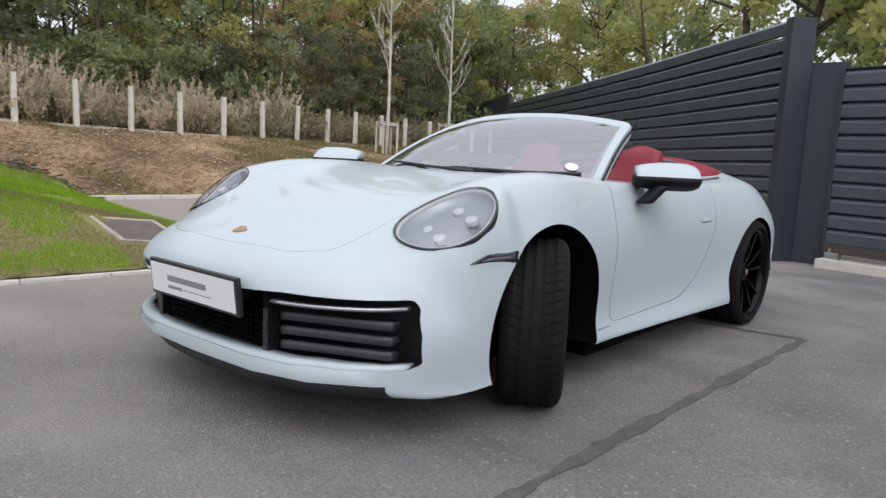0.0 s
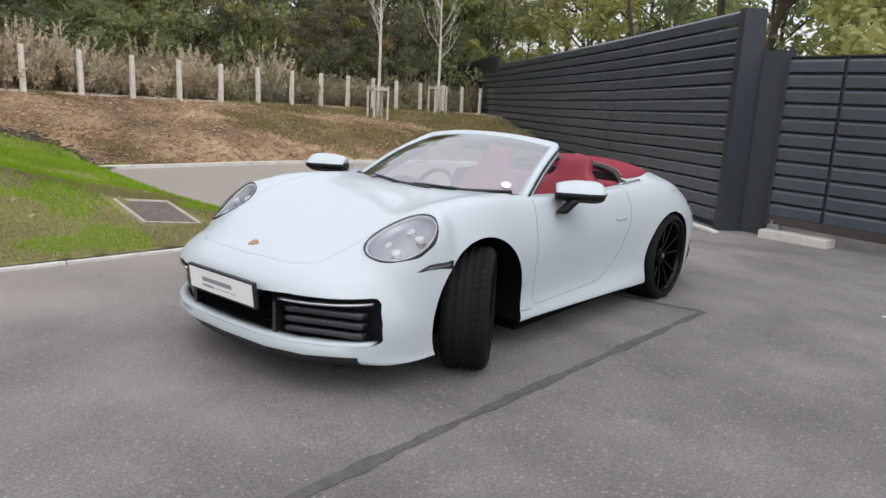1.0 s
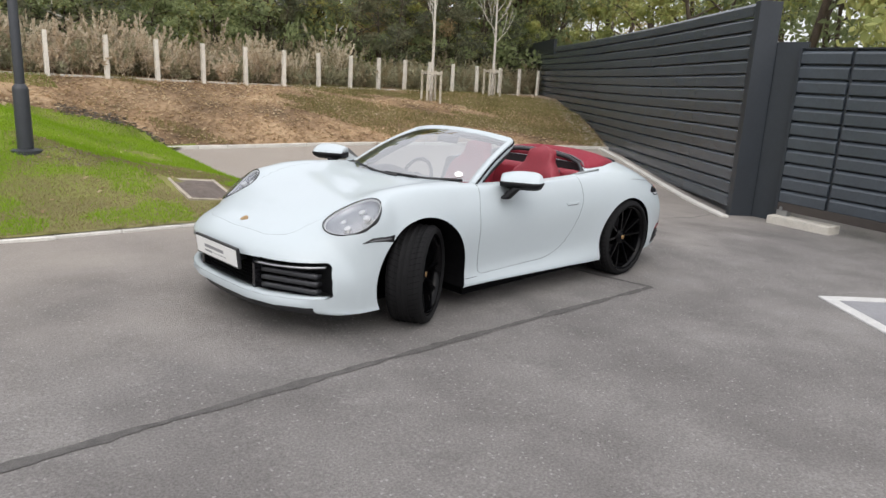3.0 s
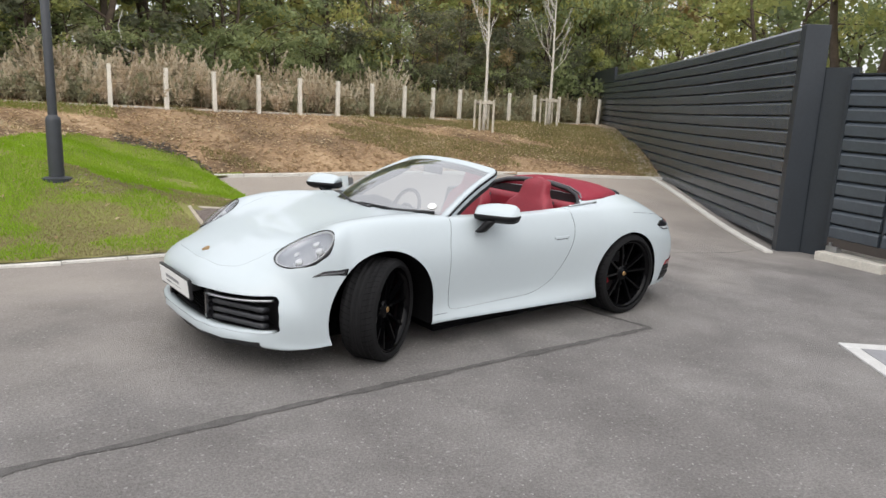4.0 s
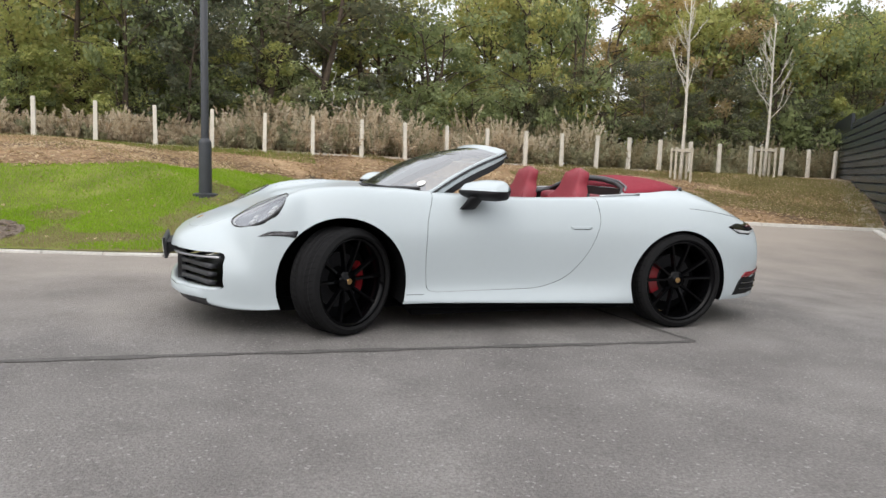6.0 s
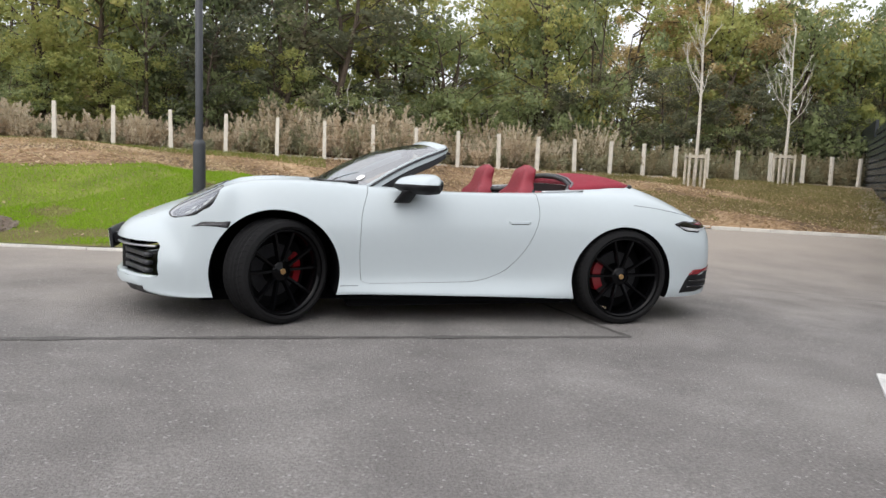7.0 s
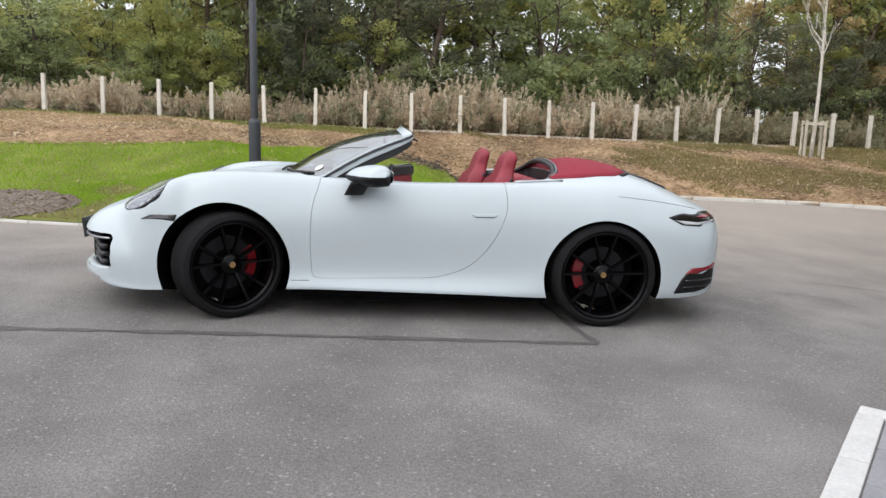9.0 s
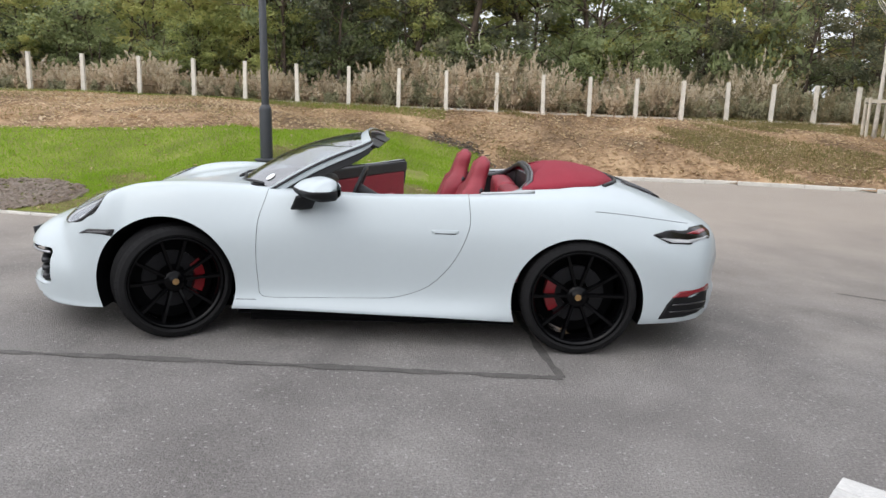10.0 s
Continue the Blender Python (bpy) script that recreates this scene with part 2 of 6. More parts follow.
SOIL = ramped("bank_soil", [(0.3, (0.075, 0.053, 0.03)), (0.46, (0.21, 0.138, 0.08)), (0.56, (0.32, 0.22, 0.13)), (0.70, (0.44, 0.32, 0.205))], 0.8, 0.95, 1.0, 22, 8, 0.4, 11, None, (0.5, 0.35))
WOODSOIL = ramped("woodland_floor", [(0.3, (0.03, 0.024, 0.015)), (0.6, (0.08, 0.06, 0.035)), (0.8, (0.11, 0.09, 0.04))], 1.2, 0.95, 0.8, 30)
GRASS = leafy("grass_blades", [(0.15, 0.26, 0.012), (0.22, 0.37, 0.015), (0.29, 0.45, 0.03), (0.38, 0.42, 0.09)])
VERGE = leafy("verge_blades", [(0.15, 0.19, 0.03), (0.21, 0.26, 0.05), (0.28, 0.31, 0.09), (0.38, 0.35, 0.16)])
LITTER = leafy("fallen_leaves", [(0.24, 0.16, 0.09), (0.36, 0.25, 0.14), (0.46, 0.34, 0.20), (0.62, 0.50, 0.33), (0.74, 0.64, 0.48)])
WEED = leafy("dry_weeds", [(0.34, 0.28, 0.19), (0.54, 0.45, 0.32), (0.74, 0.63, 0.49), (0.90, 0.80, 0.67)])
SAGE = leafy("grey_green_weeds", [(0.19, 0.20, 0.12), (0.32, 0.32, 0.20), (0.46, 0.44, 0.30), (0.60, 0.55, 0.41)])
PLUME = leafy("pale_plumes", [(0.42, 0.36, 0.25), (0.56, 0.48, 0.35), (0.68, 0.60, 0.46), (0.80, 0.73, 0.60)])
RANK = leafy("rank_weeds", [(0.16, 0.14, 0.08), (0.27, 0.24, 0.14), (0.38, 0.33, 0.21), (0.52, 0.45, 0.32)])
STRAW = leafy("dead_grass", [(0.17, 0.15, 0.065), (0.26, 0.215, 0.11), (0.34, 0.28, 0.155), (0.44, 0.37, 0.23)])
LEAF_A = leafy("green_leaves", [(0.14, 0.175, 0.10), (0.25, 0.295, 0.14), (0.37, 0.42, 0.20), (0.52, 0.50, 0.24)])
LEAF_B = leafy("yellowing_leaves", [(0.22, 0.27, 0.11), (0.37, 0.41, 0.15), (0.50, 0.49, 0.18), (0.60, 0.46, 0.19)])
OLIVE = leafy("olive_tufts", [(0.13, 0.13, 0.045), (0.21, 0.20, 0.075), (0.29, 0.26, 0.11), (0.36, 0.31, 0.17)])
# darker copy of the leaves: the wood's deep shade is put into the colour
LEAF_D = leafy("shade_toned_leaves", [(0.07, 0.09, 0.07), (0.14, 0.16, 0.105), (0.22, 0.225, 0.135), (0.34, 0.30, 0.18)])
LEAF_C = leafy("rusty_leaves", [(0.28, 0.24, 0.15), (0.46, 0.36, 0.20), (0.60, 0.46, 0.22), (0.42, 0.43, 0.18)])


# ---- helpers for meshes ----
def mesh_of(bm, name, mat=None, smooth=False):
    me = bpy.data.meshes.new(name)
    bm.to_mesh(me)
    bm.free()
    if mat:
        me.materials.append(mat)
    if smooth:
        me.polygons.foreach_set("use_smooth", [True] * len(me.polygons))
    return me


def part(name, bm, mat, parent=None, label="", smooth=False):
    """Links a bmesh (or a mesh) as one mesh object under a thing or under a part."""
    me = bm if isinstance(bm, bpy.types.Mesh) else mesh_of(bm, name, mat, smooth)
    ob = new(name, me)
    ob.parent = parent
    if label:
        tagged(ob, label)
    return ob


def thing(name, label, category, group="", kind="", at=(0, 0, 0)):
    ob = new(name)
    ob.location = at
    ob.empty_display_size = 0.1
    return tagged(ob, label, category, group, kind)


def raw(verts, faces, name, mat, smooth=False):
    me = bpy.data.meshes.new(name)
    me.from_pydata([tuple(v) for v in verts], [], faces)
    me.materials.append(mat)
    if smooth:
        me.polygons.foreach_set("use_smooth", [True] * len(me.polygons))
    me.update()
    return me


def box(bm, lo, hi, m=None, bevel=0.0):
    r = bmesh.ops.create_cube(bm, size=1.0)
    vs = r["verts"]
    for v in vs:
        v.co = Vector([(lo[i] + hi[i]) / 2 + v.co[i] * (hi[i] - lo[i]) for i in range(3)])
    if bevel:
        es = list({e for v in vs for e in v.link_edges})
        got = bmesh.ops.bevel(bm, geom=es, offset=bevel, segments=2, profile=0.6, affect="EDGES")
        vs = list({v for f in got["faces"] for v in f.verts} | {v for v in vs if v.is_valid})
    if m is not None:
        bmesh.ops.transform(bm, matrix=m, verts=vs)
    return bm


def tube(bm, pts, radii, seg=10, cap=True):
    """A round bar through points."""
    pts = [Vector([float(q) for q in p]) for p in pts]
    rings = []
    for i, p in enumerate(pts):
        d = (pts[min(i + 1, len(pts) - 1)] - pts[max(i - 1, 0)]).normalized()
        side = d.orthogonal().normalized() if i == 0 else (side - d * side.dot(d)).normalized()
        up = d.cross(side)
        r = float(radii[i]) if hasattr(radii, "__len__") else radii
        rings.append([bm.verts.new(p + r * (math.cos(a) * side + math.sin(a) * up)) for a in [2 * math.pi * k / seg for k in range(seg)]])
    for a, b in zip(rings, rings[1:]):
        for k in range(seg):
            bm.faces.new((a[k], a[(k + 1) % seg], b[(k + 1) % seg], b[k]))
    if cap:
        bm.faces.new(rings[0][::-1]), bm.faces.new(rings[-1])
    return bm


def spun(bm, profile, seg=64, m=None, closed=True):
    """Revolves (radius, height) points about z; m places the result."""
    m = m or Matrix()
    rings = [[bm.verts.new(m @ Vector((r * math.cos(a), r * math.sin(a), h))) for r, h in profile] for a in [2 * math.pi * k / seg for k in range(seg)]]
    n = len(profile)
    for k in range(seg):
        a, b = rings[k], rings[(k + 1) % seg]
        for j in range(n if closed else n - 1):
            bm.faces.new((a[j], b[j], b[(j + 1) % n], a[(j + 1) % n]))
    return bm


def prism(bm, outline, m, depth, z0=0.0):
    """An outline in the local xy plane pushed from z0 to z0+depth, placed by m."""
    lo = [bm.verts.new(m @ Vector((x, y, z0))) for x, y in outline]
    hi = [bm.verts.new(m @ Vector((x, y, z0 + depth))) for x, y in outline]
    n = len(outline)
    bm.faces.new(lo[::-1]), bm.faces.new(hi)
    for i in range(n):
        bm.faces.new((lo[i], lo[(i + 1) % n], hi[(i + 1) % n], hi[i]))
    bmesh.ops.recalc_face_normals(bm, faces=bm.faces[:])
    return bm


def smoothstep(a, b, x):
    t = np.clip((x - a) / (b - a), 0, 1)
    return t * t * (3 - 2 * t)


def pchip(xs, ys, x):
    """Monotone cubic through the points."""
    xs, ys, x = np.asarray(xs, float), np.asarray(ys, float), np.asarray(x, float)
    h, d = np.diff(xs), np.diff(ys) / np.diff(xs)
    s = np.zeros(len(xs))
    s[0], s[-1] = d[0], d[-1]
    for i in range(1, len(xs) - 1):
        if d[i - 1] * d[i] > 0:
            w1, w2 = 2 * h[i] + h[i - 1], h[i] + 2 * h[i - 1]
            s[i] = (w1 + w2) / (w1 / d[i - 1] + w2 / d[i])
    k = np.clip(np.searchsorted(xs, x) - 1, 0, len(xs) - 2)
    t = (x - xs[k]) / h[k]
    return (2 * t**3 - 3 * t**2 + 1) * ys[k] + (t**3 - 2 * t**2 + t) * h[k] * s[k] + (-2 * t**3 + 3 * t**2) * ys[k + 1] + (t**3 - t**2) * h[k] * s[k + 1]


def rounded(points, r, seg=4):
    """A polygon with rounded corners."""
    out, n = [], len(points)
    for i in range(n):
        p, a, b = Vector(points[i]), Vector(points[i - 1]), Vector(points[(i + 1) % n])
        da, db = (a - p), (b - p)
        q = min(r, da.length * 0.45, db.length * 0.45)
        s, e = p + da.normalized() * q, p + db.normalized() * q
        out += [tuple((1 - t) ** 2 * s + 2 * t * (1 - t) * p + t * t * e) for t in [k / seg for k in range(seg + 1)]]
    return out


# ---- the lie of the land ----
FAR_KERB = [(1.5, 9.62), (2.9, 9.42), (4.4, 9.26), (5.8, 9.02), (6.9, 8.68), (8.0, 8.28), (8.8, 7.82), (9.7, 7.15), (10.7, 6.5), (11.6, 5.95)]
LAWN_EDGE = [(-4.4, 3.06), (-3.0, 2.84), (-1.85, 2.79), (-0.94, 2.77), (-0.1, 2.95), (0.45, 3.5), (0.68, 4.3), (0.74, 4.95), (0.8, 5.8), (1.15, 7.6), (1.5, 9.62)]
WALL_P, WALL_D = Vector((6.55, 0.36, 0)), Vector((0.668, 0.744, 0))
WALL_N = Vector((-0.744, 0.668, 0))
EDGE = np.array([(-40.0, 6.0), (-12.0, 4.4), (-6.5, 3.5)] + LAWN_EDGE[:-1] + FAR_KERB)


def dip(x, y):
    """The yard falls a little from the car's nose towards the gate pier."""
    return -0.021 * (np.clip(x, -9, 1.06) - 1.06) - 0.22 * smoothstep(2.0, 6.5, np.asarray(x, float)) * smoothstep(6.2, 0.8, np.asarray(y, float))


def outside(x, y):
    """How far a point lies beyond the yard's edge, towards lawn and bank."""
    p = np.stack([np.asarray(x, float), np.asarray(y, float)], -1)
    a, b = EDGE[:-1], EDGE[1:]
    ab = b - a
    t = np.clip(((p[..., None, :] - a) * ab).sum(-1) / (ab * ab).sum(-1), 0, 1)
    q = a + t[..., None] * ab
    off = p[..., None, :] - q
    d2 = (off * off).sum(-1)
    i = d2.argmin(-1)
    d = np.sqrt(np.take_along_axis(d2, i[..., None], -1)[..., 0])
    o = np.take_along_axis(off, i[..., None, None].repeat(2, -1), -2)[..., 0, :]
    v = ab[i]
    return np.where(v[..., 0] * o[..., 1] - v[..., 1] * o[..., 0] > 0, d, -d)


def rise(x, y):
    """The bank's rounded rise from the yard's edge."""
    x, y = np.asarray(x, float), np.asarray(y, float)
    d = np.maximum(outside(x, y), 0)
    w = smoothstep(-0.5, 2.5, x)
    soft = 0.10 * (1 - np.exp(-d / 0.6)) + 0.92 * (1 - np.exp(-((d / 3.9) ** 2.2)))
    near_wall = smoothstep(8.0, 12.0, x)
    steep = 1.36 * (1 - np.exp(-d / 3.1)) * (1 - near_wall) + 1.36 * (1 - np.exp(-((d / 3.6) ** 1.4))) * near_wall
    z = 0.035 + dip(x, np.maximum(y, 5.0)) + soft * (1 - w) + steep * w - 0.03 * np.clip(x, -6, 18) * smoothstep(0, 5, d)
    return z + 0.05 * np.sin(1.3 * x + 0.7 * y) * np.cos(0.9 * y - 0.4 * x) * smoothstep(0.3, 2, d) * smoothstep(13.6, 12.6, y)


# the fence stands on an even line that falls gently towards the wall
FENCE_X = np.arange(-40.0, 40.1, 0.5)
FENCE_OFF = pchip([-40, -7.3, -3.3, 0.5, 5.4, 10, 17, 40], [1.9, 1.46, 1.36, 1.28, 1.18, 1.11, 1.01, 0.9], FENCE_X) - rise(FENCE_X, FENCE_X * 0 + 13.45)
FENCE_D = outside(FENCE_X, FENCE_X * 0 + 13.45)


def lie(x, y):
    """Height of lawn and bank."""
    x, y = np.asarray(x, float), np.asarray(y, float)
    t = np.clip(outside(x, y) / np.interp(x, FENCE_X, FENCE_D), 0, 1)
    return rise(x, y) + np.interp(x, FENCE_X, FENCE_OFF) * t ** 1.3


def sheet(x0, x1, y0, y1, step, height, keep, name, mat, snap=False):
    xs, ys = np.arange(x0, x1 + 1e-6, step), np.arange(y0, y1 + 1e-6, step)
    gx, gy = np.meshgrid(xs, ys, indexing="ij")
    ok = keep(gx, gy)
    if snap:
        # cells that straddle the yard's edge are pulled onto it
        d = outside(gx, gy)
        e = step * 0.02
        nx, ny = (outside(gx + e, gy) - d) / e, (outside(gx, gy + e) - d) / e
        pull = (d < 0.03) & (d > -1.5 * step)
        gx, gy = np.where(pull, gx + nx * (0.03 - d), gx), np.where(pull, gy + ny * (0.03 - d), gy)
        ok = ok & (d > -1.5 * step)
    gz = height(gx, gy)
    idx = np.arange(gx.size).reshape(gx.shape)
    f = np.stack([idx[:-1, :-1], idx[1:, :-1], idx[1:, 1:], idx[:-1, 1:]], -1)
    good = ok[:-1, :-1] & ok[1:, :-1] & ok[1:, 1:] & ok[:-1, 1:]
    f = f[good]
    used = np.unique(f)
    remap = np.zeros(gx.size, int)
    remap[used] = np.arange(len(used))
    v = np.stack([gx.ravel(), gy.ravel(), gz.ravel()], 1)[used]
    return raw(v.tolist(), remap[f].tolist(), name, mat, True)


def lawn_far(x):
    """Where the turf ends and the bare bank begins."""
    return pchip([-40, -8, -5.4, -4, -3, -2.1, -1.7, -0.5, 0.4, 0.85, 1.2, 1.42, 1.5, 3], [7.2, 7.1, 6.73, 6.76, 6.8, 8.7, 9.6, 11.4, 11.15, 10.85, 10.5, 9.95, 9.65, 9.6], x)


def everywhere(x, y):
    return np.ones(np.shape(x), bool)


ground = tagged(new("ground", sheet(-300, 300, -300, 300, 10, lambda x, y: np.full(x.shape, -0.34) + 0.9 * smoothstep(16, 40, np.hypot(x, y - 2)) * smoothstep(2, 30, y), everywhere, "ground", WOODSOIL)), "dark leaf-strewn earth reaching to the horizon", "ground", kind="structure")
road = tagged(new("road", sheet(-40, 26, -40, 20, 0.5, dip, lambda x, y: outside(x, y) < 0.9, "road", TARMAC)), "worn grey tarmac yard with fine pale aggregate", "road", kind="structure")


def in_lawn(x, y):
    return (y < lawn_far(x) + 0.2) & (x < 2.2)


lawn = tagged(new("lawn", sheet(-30, 2.4, 2.5, 12.1, 0.15, lie, in_lawn, "lawn", TURF, True)), "patchy green turf sloping up from the kerb", "lawn", kind="structure")
bank = tagged(new("bank", sheet(-32, 27, 5.4, 16.4, 0.2, lambda x, y: lie(x, y) - 0.02, lambda x, y: ((y > lawn_far(x) - 0.7) | (x > 2.2)) & ((x - 6.55) * 0.744 - (y - 0.36) * 0.668 < 0.2), "bank", SOIL, True)), "bare brown earth bank strewn with dry leaves", "bank", kind="structure")
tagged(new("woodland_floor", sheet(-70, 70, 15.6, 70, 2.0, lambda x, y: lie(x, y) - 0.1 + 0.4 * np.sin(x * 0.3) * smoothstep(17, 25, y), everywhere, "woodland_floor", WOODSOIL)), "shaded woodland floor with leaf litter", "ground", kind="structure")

# ---- the car's body shape ----
# station, centre height, then (half width, height) of inner fender, crest, shoulder, widest line, lower side, sill edge
STATIONS = [
    (-2.335, 0.500, 0.30, 0.500, 0.52, 0.490, 0.66, 0.470, 0.72, 0.43, 0.66, 0.385, 0.60, 0.370),
    (-2.325, 0.575, 0.33, 0.570, 0.56, 0.560, 0.72, 0.530, 0.79, 0.44, 0.77, 0.325, 0.74, 0.285),
    (-2.290, 0.645, 0.35, 0.640, 0.58, 0.620, 0.74, 0.570, 0.83, 0.45, 0.815, 0.300, 0.8, 0.25),
    (-2.220, 0.698, 0.36, 0.694, 0.59, 0.668, 0.755, 0.605, 0.85, 0.46, 0.84, 0.285, 0.832, 0.236),
    (-2.100, 0.750, 0.37, 0.745, 0.61, 0.715, 0.775, 0.645, 0.86, 0.47, 0.855, 0.275, 0.846, 0.23),
    (-2.000, 0.787, 0.39, 0.783, 0.64, 0.762, 0.808, 0.735, 0.867, 0.49, 0.860, 0.272, 0.852, 0.228),
    (-1.900, 0.820, 0.41, 0.818, 0.67, 0.810, 0.826, 0.792, 0.874, 0.52, 0.868, 0.275, 0.86, 0.228),
    (-1.800, 0.848, 0.42, 0.850, 0.69, 0.858, 0.842, 0.845, 0.882, 0.56, 0.873, 0.280, 0.866, 0.23),
    (-1.650, 0.884, 0.43, 0.892, 0.70, 0.926, 0.842, 0.895, 0.896, 0.62, 0.885, 0.300, 0.875, 0.232),
    (-1.500, 0.913, 0.43, 0.922, 0.69, 0.972, 0.815, 0.910, 0.902, 0.64, 0.890, 0.320, 0.878, 0.238),
    (-1.350, 0.937, 0.45, 0.945, 0.70, 0.990, 0.82, 0.930, 0.905, 0.67, 0.892, 0.340, 0.878, 0.238),
    (-1.200, 0.957, 0.47, 0.963, 0.70, 0.996, 0.82, 0.938, 0.903, 0.68, 0.890, 0.360, 0.878, 0.238),
    (-1.000, 0.974, 0.50, 0.978, 0.69, 0.990, 0.805, 0.936, 0.888, 0.69, 0.868, 0.37, 0.878, 0.242),
    (-0.750, 0.975, 0.52, 0.975, 0.69, 0.976, 0.79, 0.925, 0.872, 0.69, 0.855, 0.37, 0.882, 0.244),
    (-0.400, 0.955, 0.52, 0.955, 0.72, 0.955, 0.80, 0.912, 0.862, 0.69, 0.846, 0.365, 0.887, 0.237),
    (0.000, 0.940, 0.52, 0.940, 0.73, 0.940, 0.80, 0.905, 0.860, 0.69, 0.845, 0.36, 0.89, 0.225),
    (0.400, 0.945, 0.52, 0.945, 0.73, 0.945, 0.81, 0.908, 0.868, 0.69, 0.852, 0.36, 0.893, 0.213),
    (0.750, 0.965, 0.50, 0.965, 0.73, 0.957, 0.825, 0.910, 0.888, 0.70, 0.88, 0.38, 0.898, 0.2),
    (0.950, 1.005, 0.46, 1.000, 0.70, 0.972, 0.835, 0.912, 0.905, 0.71, 0.906, 0.42, 0.9, 0.197),
    (1.200, 1.050, 0.44, 1.040, 0.69, 0.985, 0.84, 0.910, 0.920, 0.72, 0.924, 0.450, 0.9, 0.195),
    (1.400, 1.045, 0.44, 1.030, 0.68, 0.972, 0.83, 0.893, 0.920, 0.70, 0.922, 0.440, 0.9, 0.195),
    (1.600, 0.998, 0.44, 0.982, 0.67, 0.935, 0.81, 0.862, 0.910, 0.68, 0.913, 0.420, 0.89, 0.195),
    (1.800, 0.928, 0.44, 0.912, 0.66, 0.877, 0.79, 0.816, 0.893, 0.65, 0.897, 0.400, 0.868, 0.195),
    (2.000, 0.842, 0.44, 0.830, 0.65, 0.805, 0.77, 0.760, 0.865, 0.61, 0.865, 0.380, 0.83, 0.192),
    (2.120, 0.790, 0.44, 0.780, 0.64, 0.758, 0.75, 0.720, 0.838, 0.58, 0.838, 0.380, 0.79, 0.195),
    (2.200, 0.742, 0.44, 0.735, 0.63, 0.715, 0.73, 0.680, 0.81, 0.56, 0.808, 0.400, 0.75, 0.205),
    (2.250, 0.660, 0.42, 0.655, 0.60, 0.640, 0.70, 0.610, 0.77, 0.52, 0.76, 0.400, 0.64, 0.240),
    (2.268, 0.560, 0.38, 0.560, 0.54, 0.550, 0.62, 0.530, 0.67, 0.48, 0.65, 0.420, 0.55, 0.350),
]
BOW = [(-2.335, 0.42), (-2.2, 0.36), (-2.0, 0.22), (-1.8, 0.10), (-1.6, 0.03), (-1.4, 0.0), (1.35, 0.0), (1.7, -0.10), (2.0, -0.23), (2.268, -0.34)]


def body_mesh():
    """The closed outer skin, before anything is cut from it."""
    st = np.array(STATIONS)
    xs = np.concatenate([np.linspace(-2.335, -2.29, 7)[:-1], np.linspace(-2.29, -1.3, 52)[:-1], np.linspace(-1.3, 0.9, 56)[:-1], np.linspace(0.9, 2.2, 60)[:-1], np.linspace(2.2, 2.268, 8)])
    keys = np.stack([pchip(st[:, 0], st[:, k], xs) for k in range(1, 14)], 1)
    bow = pchip([b[0] for b in BOW], [b[1] for b in BOW], xs)
    verts, rings = [], []
    sub = 7
    for i, x in enumerate(xs):
        k = keys[i]
        p = np.array([(-k[1], k[2]), (0, k[0])] + [(k[1 + 2 * j], k[2 + 2 * j]) for j in range(6)] + [(k[11] - 0.12, k[12] - 0.005)])
        half = []
        for a in range(1, 7):
            p0, p1, p2, p3 = p[a - 1], p[a], p[a + 1], p[a + 2]
            for t in np.arange(sub) / sub:
                half.append(0.5 * (2 * p1 + (p2 - p0) * t + (2 * p0 - 5 * p1 + 4 * p2 - p3) * t * t + (3 * p1 - p0 - 3 * p2 + p3) * t**3))
        half.append(p[7])
        for t in (0.25, 0.55, 1.0):
            half.append(np.array([p[7][0] * (1 - t), p[7][1]]))
        half = np.array(half)
        ring = np.concatenate([half, (half[1:-1] * (-1, 1))[::-1]])
        off = bow[i] * (np.abs(ring[:, 0]) / 0.9) ** (3.5 if x < 0 else 2.5)
        rings.append(range(len(verts), len(verts) + len(ring)))
        verts += [(x + o, y, z) for o, (y, z) in zip(off, ring)]
    faces = []
    for a, b in zip(rings, rings[1:]):
        n = len(a)
        for j in range(n):
            faces.append((a[j], a[(j + 1) % n], b[(j + 1) % n], b[j]))
    for ring, flip in ((rings[0], False), (rings[-1], True)):
        c = len(verts)
        verts.append(tuple(np.mean([verts[j] for j in ring], 0)))
        n = len(ring)
        faces += [(ring[(j + 1) % n], ring[j], c) if not flip else (ring[j], ring[(j + 1) % n], c) for j in range(n)]
    me = raw(verts, faces, "body", PAINT, True)
    bm = bmesh.new()
    bm.from_mesh(me)
    bmesh.ops.recalc_face_normals(bm, faces=bm.faces[:])
    bm.to_mesh(me)
    bm.free()
    return me


from mathutils.bvhtree import BVHTree


